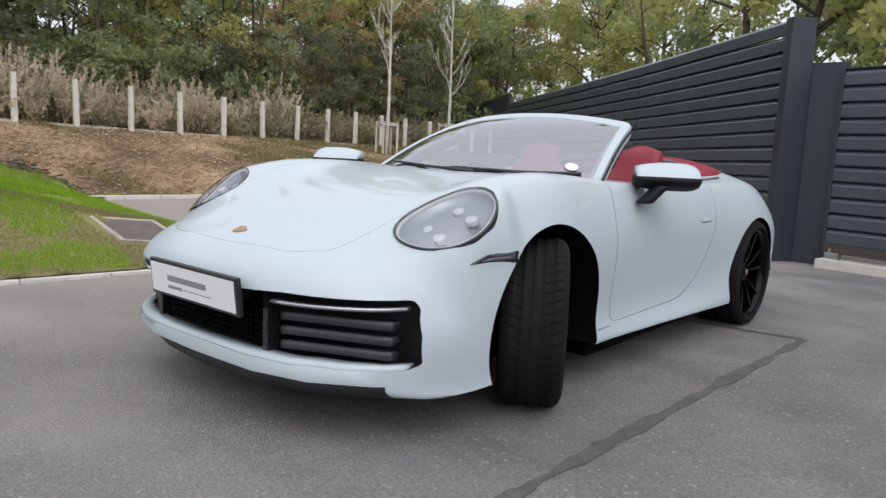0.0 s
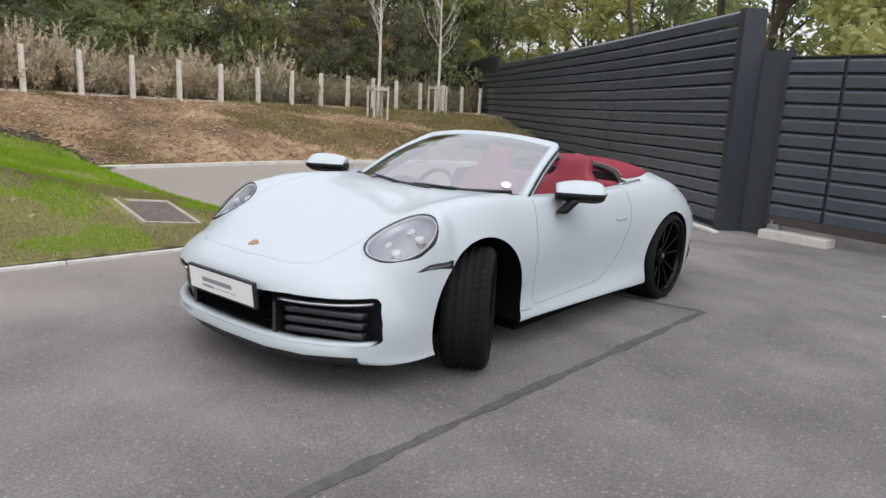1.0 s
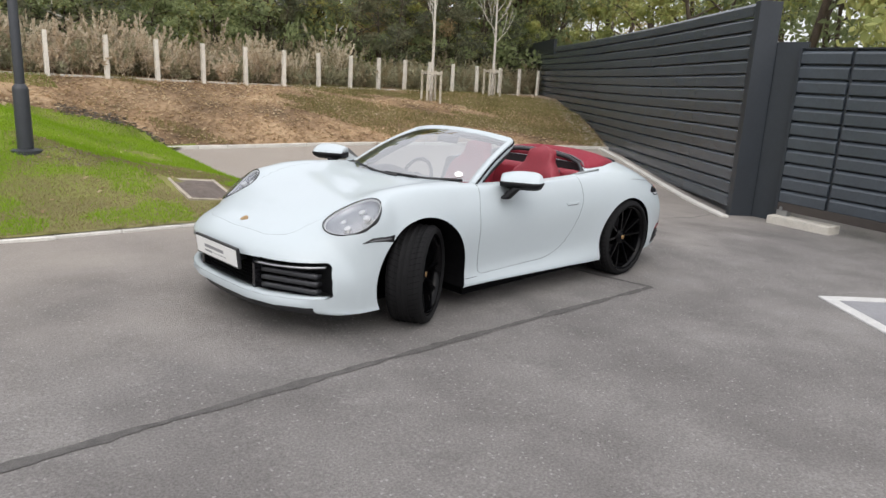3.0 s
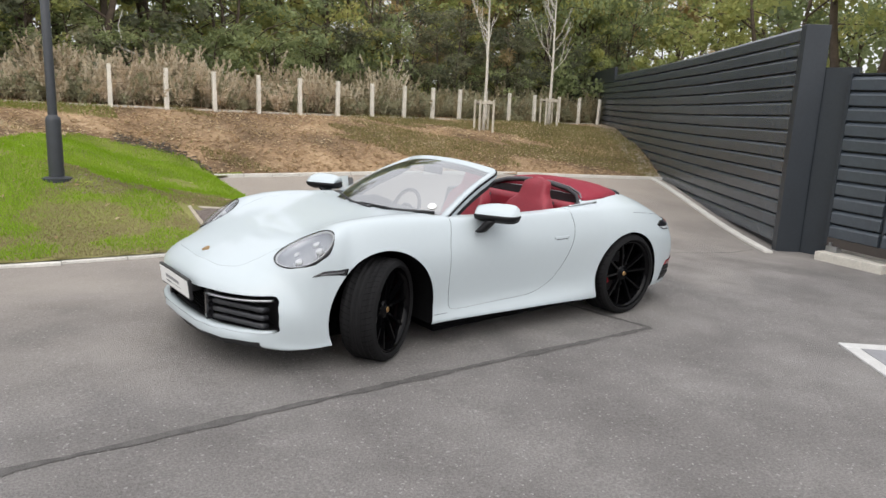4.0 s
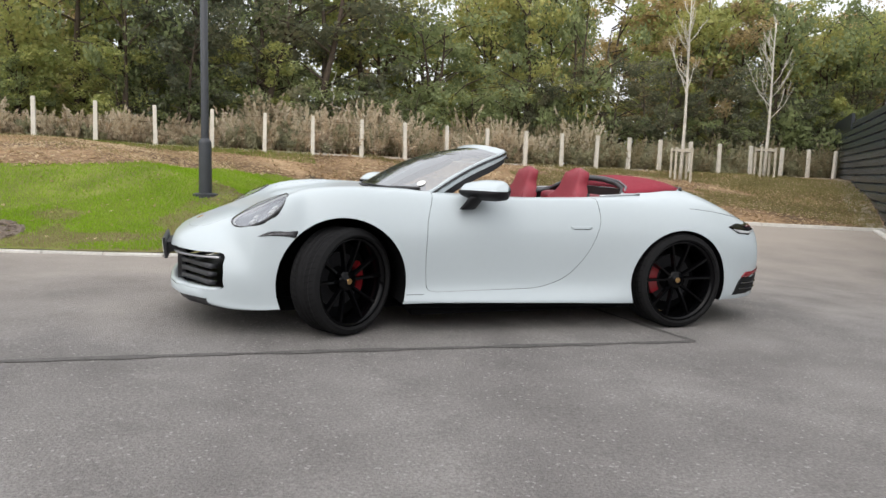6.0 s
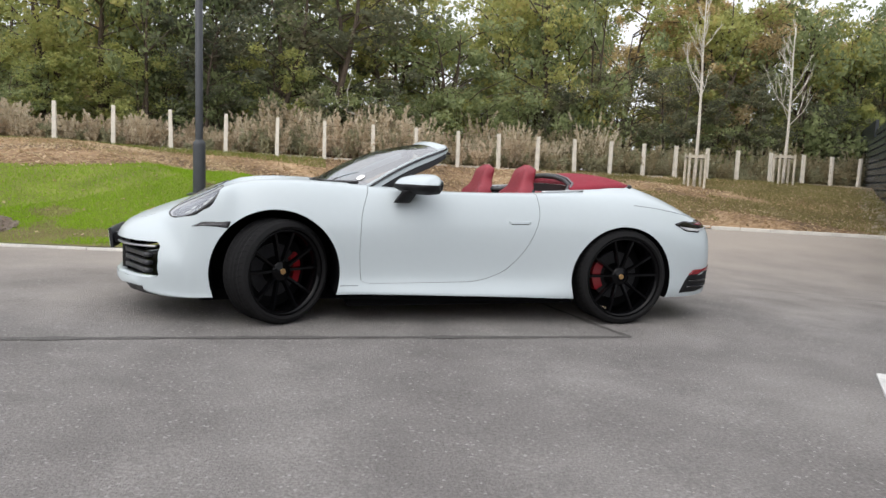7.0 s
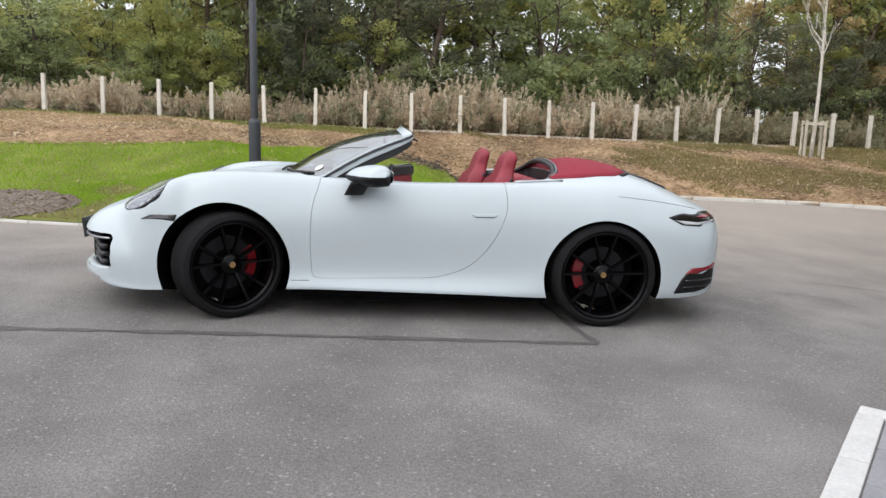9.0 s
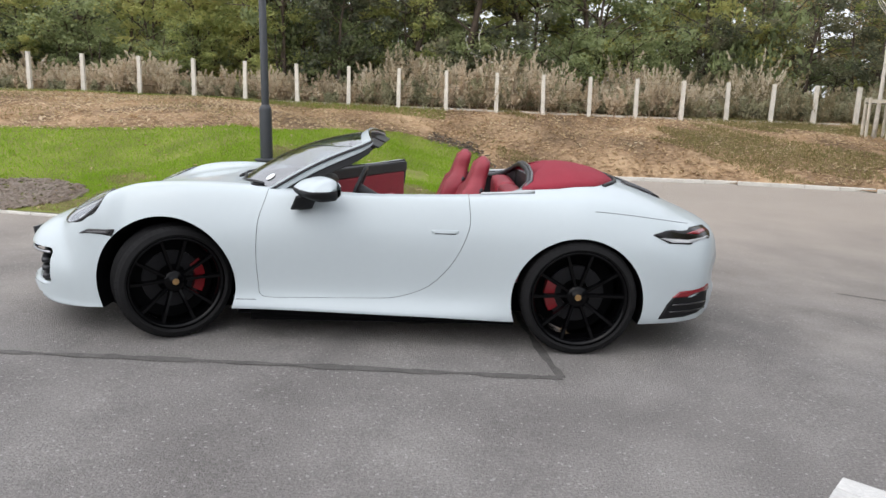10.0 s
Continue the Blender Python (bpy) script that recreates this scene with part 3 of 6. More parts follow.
class Skin:
    """The uncut skin, to lay trim on it and to keep its shading."""

    def __init__(self, me):
        self.v = [v.co.copy() for v in me.vertices]
        # the flat underside does not soften the shading of the lower edge
        acc = [Vector((0, 0, 0)) for _ in me.vertices]
        for f in me.polygons:
            if f.normal.z > -0.9:
                for i in f.vertices:
                    acc[i] += f.normal * f.area
        self.n = [a.normalized() if a.length > 1e-9 else v.normal.copy() for a, v in zip(acc, me.vertices)]
        me.calc_loop_triangles()
        self.t = [tuple(t.vertices) for t in me.loop_triangles]
        self.tree = BVHTree.FromPolygons(self.v, self.t)

    def normal(self, co):
        loc, _, i, d = self.tree.find_nearest(co)
        a, b, c = self.t[i]
        area = (self.v[b] - self.v[a]).cross(self.v[c] - self.v[a])
        w = [(self.v[q] - loc).cross(self.v[r] - loc).length / max(area.length, 1e-12) for q, r in ((b, c), (c, a), (a, b))]
        return (w[0] * self.n[a] + w[1] * self.n[b] + w[2] * self.n[c]).normalized(), d

    def side(self, x, z, s=-1, out=0.0):
        """The skin at (x, z) seen from one side."""
        hit, nor, _, _ = self.tree.ray_cast(Vector((x, s * 3, z)), Vector((0, -s, 0)))
        return hit + nor * out if hit else Vector((x, s * 0.86, z))

    def top(self, x, y, out=0.0):
        hit, nor, _, _ = self.tree.ray_cast(Vector((x, y, 3)), Vector((0, 0, -1)))
        return hit + nor * out if hit else Vector((x, y, 0.9))

    def front(self, y, z, out=0.0, s=-1):
        hit, nor, _, _ = self.tree.ray_cast(Vector((s * 4, y, z)), Vector((-s, 0, 0)))
        return hit + nor * out if hit else Vector((s * 2.2, y, z))


def cut(me, cutter, op="DIFFERENCE"):
    """Exact boolean; the cutter's own material stays on the cut faces."""
    a, b = bpy.data.objects.new("work_a", me), bpy.data.objects.new("work_b", cutter)
    scene.collection.objects.link(a), scene.collection.objects.link(b)
    mod = a.modifiers.new("cut", "BOOLEAN")
    mod.operation, mod.object, mod.solver, mod.material_mode = op, b, "EXACT", "TRANSFER"
    bpy.context.view_layer.update()
    out = bpy.data.meshes.new_from_object(a.evaluated_get(bpy.context.evaluated_depsgraph_get()))
    bpy.data.objects.remove(a), bpy.data.objects.remove(b)
    return out


def keep_shading(me, skin):
    """Painted faces keep the uncut skin's smooth normals, cut faces stay flat."""
    paint = [i for i, m in enumerate(me.materials) if m == PAINT]
    normals = [None] * len(me.loops)
    for f in me.polygons:
        f.use_smooth = True
        for li in f.loop_indices:
            co = me.vertices[me.loops[li].vertex_index].co
            n = f.normal.copy()
            if f.material_index in paint:
                s, d = skin.normal(co)
                if d < 0.002 and s.dot(f.normal) > 0.3:
                    n = s
            normals[li] = n
    me.normals_split_custom_set(normals)
    return me


def cylinder_y(cx, cz, r, y0, y1, mat, seg=64):
    bm = bmesh.new()
    prism(bm, [(cx + r * math.cos(a), cz + r * math.sin(a)) for a in [2 * math.pi * k / seg for k in range(seg)]], Matrix(((1, 0, 0, 0), (0, 0, 1, 0), (0, 1, 0, 0), (0, 0, 0, 1))), y1 - y0, y0)
    return mesh_of(bm, "cutter", mat)


XZ = Matrix(((1, 0, 0, 0), (0, 0, 1, 0), (0, 1, 0, 0), (0, 0, 0, 1)))
YZ = Matrix(((0, 0, 1, 0), (1, 0, 0, 0), (0, 1, 0, 0), (0, 0, 0, 1)))


def block(outline, m, depth, z0, mat):
    bm = bmesh.new()
    prism(bm, outline, m, depth, z0)
    return mesh_of(bm, "cutter", mat)


DOOR = rounded([(-0.668, 1.25), (-0.672, 0.94), (-0.722, 0.80), (-0.737, 0.54), (-0.722, 0.325), (-0.655, 0.312), (0.113, 0.319), (0.311, 0.39), (0.43, 0.51), (0.504, 0.63), (0.563, 0.787), (0.545, 0.936), (0.53, 1.25)], 0.10)
COCKPIT = rounded([(-0.80, -0.70), (0.78, -0.70), (0.96, -0.50), (0.98, 0), (0.96, 0.50), (0.78, 0.70), (-0.80, 0.70), (-0.835, 0.435), (-0.95, 0.36), (-0.97, 0), (-0.95, -0.36), (-0.835, -0.435)], 0.05)
INTAKE = rounded([(-0.824, 0.46), (-0.826, 0.366), (-0.80, 0.350), (-0.45, 0.345), (0, 0.35), (0.45, 0.345), (0.80, 0.350), (0.826, 0.366), (0.824, 0.46), (0.80, 0.55), (0.78, 0.578), (0.45, 0.585), (0.28, 0.575), (-0.28, 0.575), (-0.45, 0.585), (-0.78, 0.578), (-0.80, 0.55)], 0.012)

uncut = body_mesh()
skin = Skin(uncut)
shell = uncut.copy()
for cx, cz, r in ((-1.280, 0.386, 0.417), (1.214, 0.324, 0.402)):
    for y0, y1 in ((-1.3, -0.45), (0.45, 1.3)):
        shell = cut(shell, cylinder_y(cx, cz, r, y0, y1, WELL))
shell = cut(shell, block(COCKPIT, Matrix(), 2.0, 0.33, BLACK))
shell = cut(shell, block(INTAKE, YZ, 0.75, -2.7, BLACK))
# the notch under the nose in which the black splitter sits, between the bumper's white corners
shell = cut(shell, block(rounded([(-2.6, -0.74), (-1.96, -0.76), (-1.80, -0.66), (-1.80, 0.66), (-1.96, 0.76), (-2.6, 0.74)], 0.02), Matrix(), 0.20, 0.094, TRIMBLK))
# head lamps: oval recesses square to the skin
LAMPS = {}
for s in (-1, 1):
    c = Vector((-1.768, s * 0.714, 0.83))
    n, _ = skin.normal(c)
    c = skin.tree.find_nearest(c)[0]
    long = Vector((0.314, s * 0.156, 0.209))
    long = (long - n * long.dot(n)).normalized()
    LAMPS[s] = Matrix.Translation(c) @ Matrix((long.cross(n), long, n)).transposed().to_4x4()


def oval(a, b, seg=48):
    return [(a * math.cos(2 * math.pi * k / seg), b * math.sin(2 * math.pi * k / seg)) for k in range(seg)]


for s in (-1, 1):
    shell = cut(shell, block(oval(0.136, 0.201), LAMPS[s], 0.30, -0.085, BLACK))


def inset(outline, k):
    c = np.mean(outline, 0)
    return [tuple(np.array(p) - k * (np.array(p) - c) / np.linalg.norm(np.array(p) - c)) for p in outline]


doors = {}
for s in (-1, 1):
    y0, y1 = (-1.3, -0.55) if s < 0 else (0.55, 1.3)
    doors[s] = cut(shell, block(inset(DOOR, 0.003), XZ, y1 - y0, y0, BLACK), "INTERSECT")
for s in (-1, 1):
    y0, y1 = (-1.3, -0.55) if s < 0 else (0.55, 1.3)
    shell = cut(shell, block(DOOR, XZ, y1 - y0, y0, BLACK))
HOOD = rounded([(-2.195, -0.36), (-2.12, -0.49), (-1.85, -0.555), (-1.45, -0.60), (-0.93, -0.64), (-0.93, 0.64), (-1.45, 0.60), (-1.85, 0.555), (-2.12, 0.49), (-2.195, 0.36), (-2.215, 0)], 0.05)
hood = cut(shell, block(inset(HOOD, 0.0012), Matrix(), 0.8, 0.66, BLACK), "INTERSECT")
shell = cut(shell, block(HOOD, Matrix(), 0.8, 0.66, BLACK))

car = thing("sports_car", "white convertible with red leather, roof folded, far door open", "car")
body = part("body", keep_shading(shell, skin), None, car, "glossy white painted body shell")
bonnet = part("bonnet", keep_shading(hood, skin), None, car, "glossy white bonnet lid with low centre and raised wings beside it")
door_near = part("door", keep_shading(doors[-1], skin), None, car, "closed white door with flush handle")
HINGE = Vector((-0.70, 0.83, 0))
SWING = Matrix.Translation(HINGE) @ Matrix.Rotation(radians(60), 4, "Z") @ Matrix.Translation(-HINGE)
keep_shading(doors[1], skin)
doors[1].transform(SWING)
door_far = part("door", doors[1], None, car, "white door standing wide open, red lining inside")

# ---- wheels ----
def wheel(name, radius, width, rim_r, m, inward, label):
    """Tyre, rim with ten spokes, hub cap, disc and caliper; local z is the axle, outwards."""
    tyre_bm = bmesh.new()
    w, R = width / 2, radius
    prof = [(rim_r + 0.004, w - 0.03), (rim_r + 0.012, w - 0.004), (R - 0.045, w + 0.006), (R - 0.018, w - 0.006), (R - 0.004, w - 0.028)]
    for k in range(4):
        a = (w - 0.045) * (1 - 2 * (k + 0.5) / 4)
        prof += [(R, a + 0.017 + 0.005), (R - 0.008, a + 0.006), (R - 0.008, a - 0.006), (R, a - 0.017 - 0.005)] if k in (0, 1, 2, 3) else []
    prof += [(R - 0.004, -w + 0.028), (R - 0.018, -w + 0.006), (R - 0.045, -w - 0.006), (rim_r + 0.012, -w + 0.004), (rim_r + 0.004, -w + 0.03)]
    spun(tyre_bm, prof, 72, m)
    bmesh.ops.recalc_face_normals(tyre_bm, faces=tyre_bm.faces[:])
    top = part(name, tyre_bm, RUBBER, car, label, smooth=False)
    # flat black strips over the tread paint the shade of its cross grooves
    sipes = bmesh.new()
    for k in range(54):
        for side in (-1, 1):
            rows = []
            for q in np.linspace(0, 1, 6):
                h = side * (0.30 * w + (0.70 * w - 0.012) * q)
                a = 2 * math.pi * (k + (0.5 if side > 0 else 0.0)) / 54 + 0.075 * q
                r = R + 0.0006 - (0.010 * max(0.0, (q - 0.75) / 0.25) ** 2)
                rows.append([sipes.verts.new(m @ Vector((r * math.cos(a + e), r * math.sin(a + e), h))) for e in (-0.005, 0.005)])
            for p, q in zip(rows, rows[1:]):
                sipes.faces.new((p[0], p[1], q[1], q[0]))
    bmesh.ops.recalc_face_normals(sipes, faces=sipes.faces[:])
    tagged(part("tread_relief", sipes, WELL, top), "flat dark strips standing for the shade in the tread's cross grooves", kind="stuff")
    rim_bm = bmesh.new()
    spun(rim_bm, [(rim_r + 0.006, w - 0.028), (rim_r + 0.008, w - 0.012), (rim_r - 0.008, w - 0.014), (rim_r - 0.02, w - 0.045), (rim_r - 0.03, -w + 0.05), (rim_r, -w + 0.03), (rim_r + 0.004, -w + 0.03), (rim_r - 0.012, 0)], 72, m)
    bmesh.ops.recalc_face_normals(rim_bm, faces=rim_bm.faces[:])
    rim = part("rim", rim_bm, RIM, top, "satin black alloy rim with slim paired spokes", smooth=True)
    face = w - 0.05
    for k in range(10):
        a = 2 * math.pi * (k // 2) / 5 + (0.2 if k % 2 else -0.2) + 0.3
        b = a + (0.07 if k % 2 else -0.07)
        sp = bmesh.new()
        r0, r1 = 0.045, rim_r - 0.012
        d0, d1 = Vector((math.cos(a), math.sin(a), 0)), Vector((math.cos(b), math.sin(b), 0))
        rows = []
        for t in (0.0, 0.35, 0.7, 1.0):
            c = d0 * r0 * (1 - t) + d1 * r1 * t
            side = Vector((-d1.y, d1.x, 0))
            h = face - 0.022 * (1 - t) ** 1.5 + 0.018 * t
            wd = 0.0095 + 0.004 * abs(t - 0.4)
            rows.append([sp.verts.new(m @ (c + side * q * wd + Vector((0, 0, h + dz)))) for q, dz in ((-1.3, -0.03), (-0.75, 0.0), (0.75, 0.0), (1.3, -0.03))])
        for p, q in zip(rows, rows[1:]):
            for j in range(4):
                sp.faces.new((p[j], p[(j + 1) % 4], q[(j + 1) % 4], q[j]))
        sp.faces.new(rows[0][::-1]), sp.faces.new(rows[-1])
        bmesh.ops.recalc_face_normals(sp, faces=sp.faces[:])
        part("spoke", sp, RIM, top)
    hub = bmesh.new()
    spun(hub, [(0.0001, face - 0.05), (0.075, face - 0.05), (0.072, face - 0.022), (0.05, face - 0.012), (0.034, face - 0.01), (0.030, face - 0.004), (0.0001, face - 0.002)], 32, m, closed=False)
    part("hub", hub, RIM, top, smooth=True)
    cap = bmesh.new()
    spun(cap, [(0.0001, face), (0.018, face), (0.022, face - 0.006)], 24, m, closed=False)
    part("hub_cap", cap, GOLD, top, "small silvery crest cap")
    disc = bmesh.new()
    spun(disc, [(0.09, face - 0.11), (0.178, face - 0.11), (0.178, face - 0.14), (0.09, face - 0.14)], 48, m)
    bmesh.ops.recalc_face_normals(disc, faces=disc.faces[:])
    part("brake_disc", disc, DISC, top, "grey vented brake disc")
    shield = bmesh.new()
    spun(shield, [(0.0001, -w + 0.075), (rim_r - 0.03, -w + 0.075), (rim_r - 0.03, -w + 0.065), (0.0001, -w + 0.065)], 32, m, closed=False)
    bmesh.ops.recalc_face_normals(shield, faces=shield.faces[:])
    part("dust_shield", shield, WELL, top)
    cal = bmesh.new()
    arc = [radians(d) for d in range(-34, 35, 8)]
    rot = Matrix.Rotation(inward, 4, "Z")
    for h0, h1, rr in ((face - 0.165, face - 0.075, (0.125, 0.195)),):
        rings = []
        for a in arc:
            rings.append([cal.verts.new(m @ rot @ Vector((r * math.cos(a), r * math.sin(a), h))) for r, h in ((rr[0], h0), (rr[1], h0), (rr[1] + 0.004, (h0 + h1) / 2), (rr[1], h1 - 0.01), (rr[0] + 0.01, h1))])
        for p, q in zip(rings, rings[1:]):
            for j in range(5):
                cal.faces.new((p[j], p[(j + 1) % 5], q[(j + 1) % 5], q[j]))
        cal.faces.new(rings[0][::-1]), cal.faces.new(rings[-1])
    bmesh.ops.recalc_face_normals(cal, faces=cal.faces[:])
    part("brake_caliper", cal, CALIPER, top, "glossy red brake caliper")
    return top


STEER = radians(32)
for s in (-1, 1):
    # local z to the outside of the car, local x to the front
    out = Matrix(((-1, 0, 0, 0), (0, 0, s, 0), (0, 1, 0, 0), (0, 0, 0, 1)))
    turn = Matrix.Rotation(STEER, 4, "Z")
    wheel("wheel", 0.346, 0.245, 0.277, Matrix.Translation((-1.268, s * 0.785, 0.394)) @ turn @ out, math.pi, "low-profile tyre on a satin black rim, steered to one side")
    wheel("wheel", 0.354, 0.300, 0.288, Matrix.Translation((1.225, s * 0.775, 0.352)) @ out, 0.0, "wide low-profile tyre on a satin black rim")

# ---- trim laid on the skin ----
def patch(name, outline, proj, out, mat, parent, label="", rings=5, dome=0.0, sink=0.006):
    """A thin panel that follows the skin; proj(u, v, out) gives places on it."""
    c = np.mean(outline, 0)
    bm = bmesh.new()
    loops = []
    for r in range(rings + 1):
        t = 1 - r / (rings + 0.3)
        loops.append([bm.verts.new(proj(*(c + t * (np.array(p) - c)), out + dome * (1 - t * t))) for p in outline])
    edge = [bm.verts.new(proj(*p, out - sink)) for p in outline]
    n = len(outline)
    for a, b in zip([edge] + loops, loops):
        for i in range(n):
            bm.faces.new((a[i], a[(i + 1) % n], b[(i + 1) % n], b[i]))
    bm.faces.new(loops[-1])
    bmesh.ops.recalc_face_normals(bm, faces=bm.faces[:])
    return part(name, bm, mat, parent, label, smooth=True)


def side_of(s):
    return lambda x, z, out: skin.side(x, z, s, out)


def strip(name, pts, radius, mat, parent, label="", seg=6):
    bm = bmesh.new()
    tube(bm, pts, radius, seg)
    return part(name, bm, mat, parent, label, smooth=True)


def loft(name, rings, mat, parent, label="", cap=True):
    """A smooth body through closed rings of equal count."""
    bm = bmesh.new()
    vs = [[bm.verts.new([float(q) for q in p]) for p in r] for r in rings]
    n = len(vs[0])
    for a, b in zip(vs, vs[1:]):
        for i in range(n):
            bm.faces.new((a[i], a[(i + 1) % n], b[(i + 1) % n], b[i]))
    if cap:
        bm.faces.new(vs[0][::-1]), bm.faces.new(vs[-1])
    bmesh.ops.recalc_face_normals(bm, faces=bm.faces[:])
    return part(name, bm, mat, parent, label, smooth=True)


def squircle(cx, cy, a, b, seg=24, p=3.0):
    """Points of a rounded rectangle in a plane."""
    out = []
    for k in range(seg):
        t = 2 * math.pi * k / seg
        c, s = math.cos(t), math.sin(t)
        out.append((cx + a * math.copysign(abs(c) ** (2 / p), c), cy + b * math.copysign(abs(s) ** (2 / p), s)))
    return out


SLATE = plain("dark_grey_plastic", (0.035, 0.036, 0.04), 0.42, var=0.15, scale=20)
SMOKE = plain("smoked_grey", (0.10, 0.10, 0.105), 0.3, var=0.1)

# ---- lamps and front ----
def lamp_curve(s):
    """A smooth bulge fitted to the skin round the recess: height over the lamp's own plane."""
    m = LAMPS[s]
    inv, n = m.inverted(), m.to_3x3() @ Vector((0, 0, 1))
    rows, hs = [], []
    for t in (0.35, 0.7, 1.0, 1.04):
        for x, y in oval(0.138 * t, 0.203 * t):
            hit = skin.tree.ray_cast(m @ Vector((x, y, 0.25)), -n)[0]
            if hit:
                rows.append((1, x, y, x * x, x * y, y * y)), hs.append((inv @ hit).z)
    c = np.linalg.lstsq(np.array(rows), np.array(hs), rcond=None)[0]
    return lambda x, y, lift: m @ Vector((x, y, float(np.dot(c, (1, x, y, x * x, x * y, y * y))) + lift))


def oval_rings(curve, rings, closed=True):
    """Ovals (half width, half length, lift) on the lamp's curve, joined into a sheet."""
    bm = bmesh.new()
    rows = [[bm.verts.new(curve(x, y, lift)) for x, y in oval(a, b, 56)] for a, b, lift in rings]
    for p, q in zip(rows, rows[1:]):
        for i in range(56):
            bm.faces.new((p[i], p[(i + 1) % 56], q[(i + 1) % 56], q[i]))
    if closed:
        bm.faces.new(rows[-1])
    bmesh.ops.recalc_face_normals(bm, faces=bm.faces[:])
    bm.normal_update()
    if sum(f.normal.z * f.calc_area() for f in bm.faces) < 0:
        bmesh.ops.reverse_faces(bm, faces=bm.faces[:])
    return bm


for s in (-1, 1):
    m = LAMPS[s]
    n = m.to_3x3() @ Vector((0, 0, 1))
    curve = lamp_curve(s)
    head = part("headlight", oval_rings(curve, [(0.132 * t, 0.197 * t, 0.008 + 0.012 * (1 - t * t)) for t in (1.0, 0.9, 0.75, 0.55, 0.35, 0.12)]), CLEAR, car, "oval headlight with clear lens and dark surround", smooth=True)
    head.visible_shadow = False
    part("bezel", oval_rings(curve, [(0.139, 0.2035, -0.03), (0.139, 0.2035, 0.002), (0.138, 0.2025, 0.007), (0.1345, 0.1985, 0.009), (0.132, 0.196, 0.004), (0.131, 0.195, -0.012)], False), GLOSS, head, "gloss dark bezel", smooth=True)
    part("lamp_ring", oval_rings(curve, [(0.131, 0.195, -0.006), (0.128, 0.192, 0.000), (0.124, 0.187, -0.002), (0.122, 0.185, -0.012)], False), PALELENS, head, "bright inner ring", smooth=True)
    part("bowl", oval_rings(curve, [(0.125, 0.188, -0.010), (0.112, 0.172, -0.030), (0.085, 0.135, -0.048), (0.04, 0.06, -0.058)]), LAMPIN, head, "silvery reflector bowl", smooth=True)
    for qx, qy in ((-0.045, 0.07), (0.045, 0.07), (-0.045, -0.07), (0.045, -0.07)):
        bm = bmesh.new()
        spun(bm, [(0.0001, -0.036), (0.012, -0.037), (0.018, -0.041), (0.021, -0.039), (0.023, -0.042), (0.023, -0.06)], 20, m @ Matrix.Translation((qx, qy, 0)), closed=False)
        part("light_unit", bm, PALELENS, head, "small bright projector lens", smooth=True)
    mark = patch("side_marker", rounded([(-1.80, 0.685), (-1.575, 0.680), (-1.56, 0.722), (-1.73, 0.717)], 0.006), side_of(s), 0.003, GLOSS, car, "slim dark side marker lamp")
    patch("marker_lens", rounded([(-1.755, 0.694), (-1.60, 0.695), (-1.59, 0.7065), (-1.72, 0.705)], 0.003), side_of(s), 0.007, SMOKE, mark, "pale lens strip", rings=2)
    # lower grille: frame, three bars, light strip
    grille = part("side_grille", prism(bmesh.new(), rounded([(s * 0.335, 0.35), (s * 0.36, 0.35), (s * 0.36, 0.575), (s * 0.335, 0.575)], 0.004), YZ, 0.05, -2.275), GLOSS, car, "black side grille with horizontal bars")
    for z in (0.392, 0.442, 0.492):
        rows = []
        for y in np.linspace(0.40, 0.755, 14):
            e0, e1 = skin.front(s * 0.40, 0.48), skin.front(s * 0.755, 0.48)
            p = e0.lerp(e1, (y - 0.40) / 0.355)
            d = 0.016
            rows.append([(p.x + d + 0.008, p.y, z - 0.015), (p.x + d, p.y, z - 0.011), (p.x + d, p.y, z + 0.012), (p.x + d + 0.006, p.y, z + 0.016), (p.x + d + 0.05, p.y, z + 0.012), (p.x + d + 0.05, p.y, z - 0.012)])
        loft("bar", rows, SLATE, grille)
    rows = []
    for y in np.linspace(0.40, 0.775, 12):
        p = skin.front(s * y, 0.555)
        rows.append([(p.x + 0.012, p.y, 0.541), (p.x + 0.006, p.y, 0.546), (p.x + 0.008, p.y, 0.553), (p.x + 0.03, p.y, 0.556), (p.x + 0.03, p.y, 0.541)])
    loft("light_strip", rows, SILVER, grille, "slim pale daytime light strip")

bm = bmesh.new()
for z in np.linspace(0.37, 0.555, 9):
    box(bm, (-2.235, -0.33, z - 0.003), (-2.21, 0.33, z + 0.003))
for y in np.linspace(-0.32, 0.32, 23):
    box(bm, (-2.230, y - 0.003, 0.355), (-2.215, y + 0.003, 0.57))
part("centre_grille", bm, WELL, car, "black mesh centre grille")
rows = []
for y in np.linspace(-0.80, 0.80, 41):
    p = skin.front(y, 0.335)
    t = abs(y) / 0.8
    lift = 0.268
    rows.append([(p.x + 0.06 + 0.02 * t, y, lift + 0.02), (p.x + 0.035 + 0.03 * t, y, lift - 0.002), (p.x + 0.05 + 0.04 * t, y, lift - 0.035), (p.x + 0.30, y, lift - 0.055), (p.x + 0.34, y, lift)])
loft("front_splitter", rows, BLACK, car, "matt black lower lip")

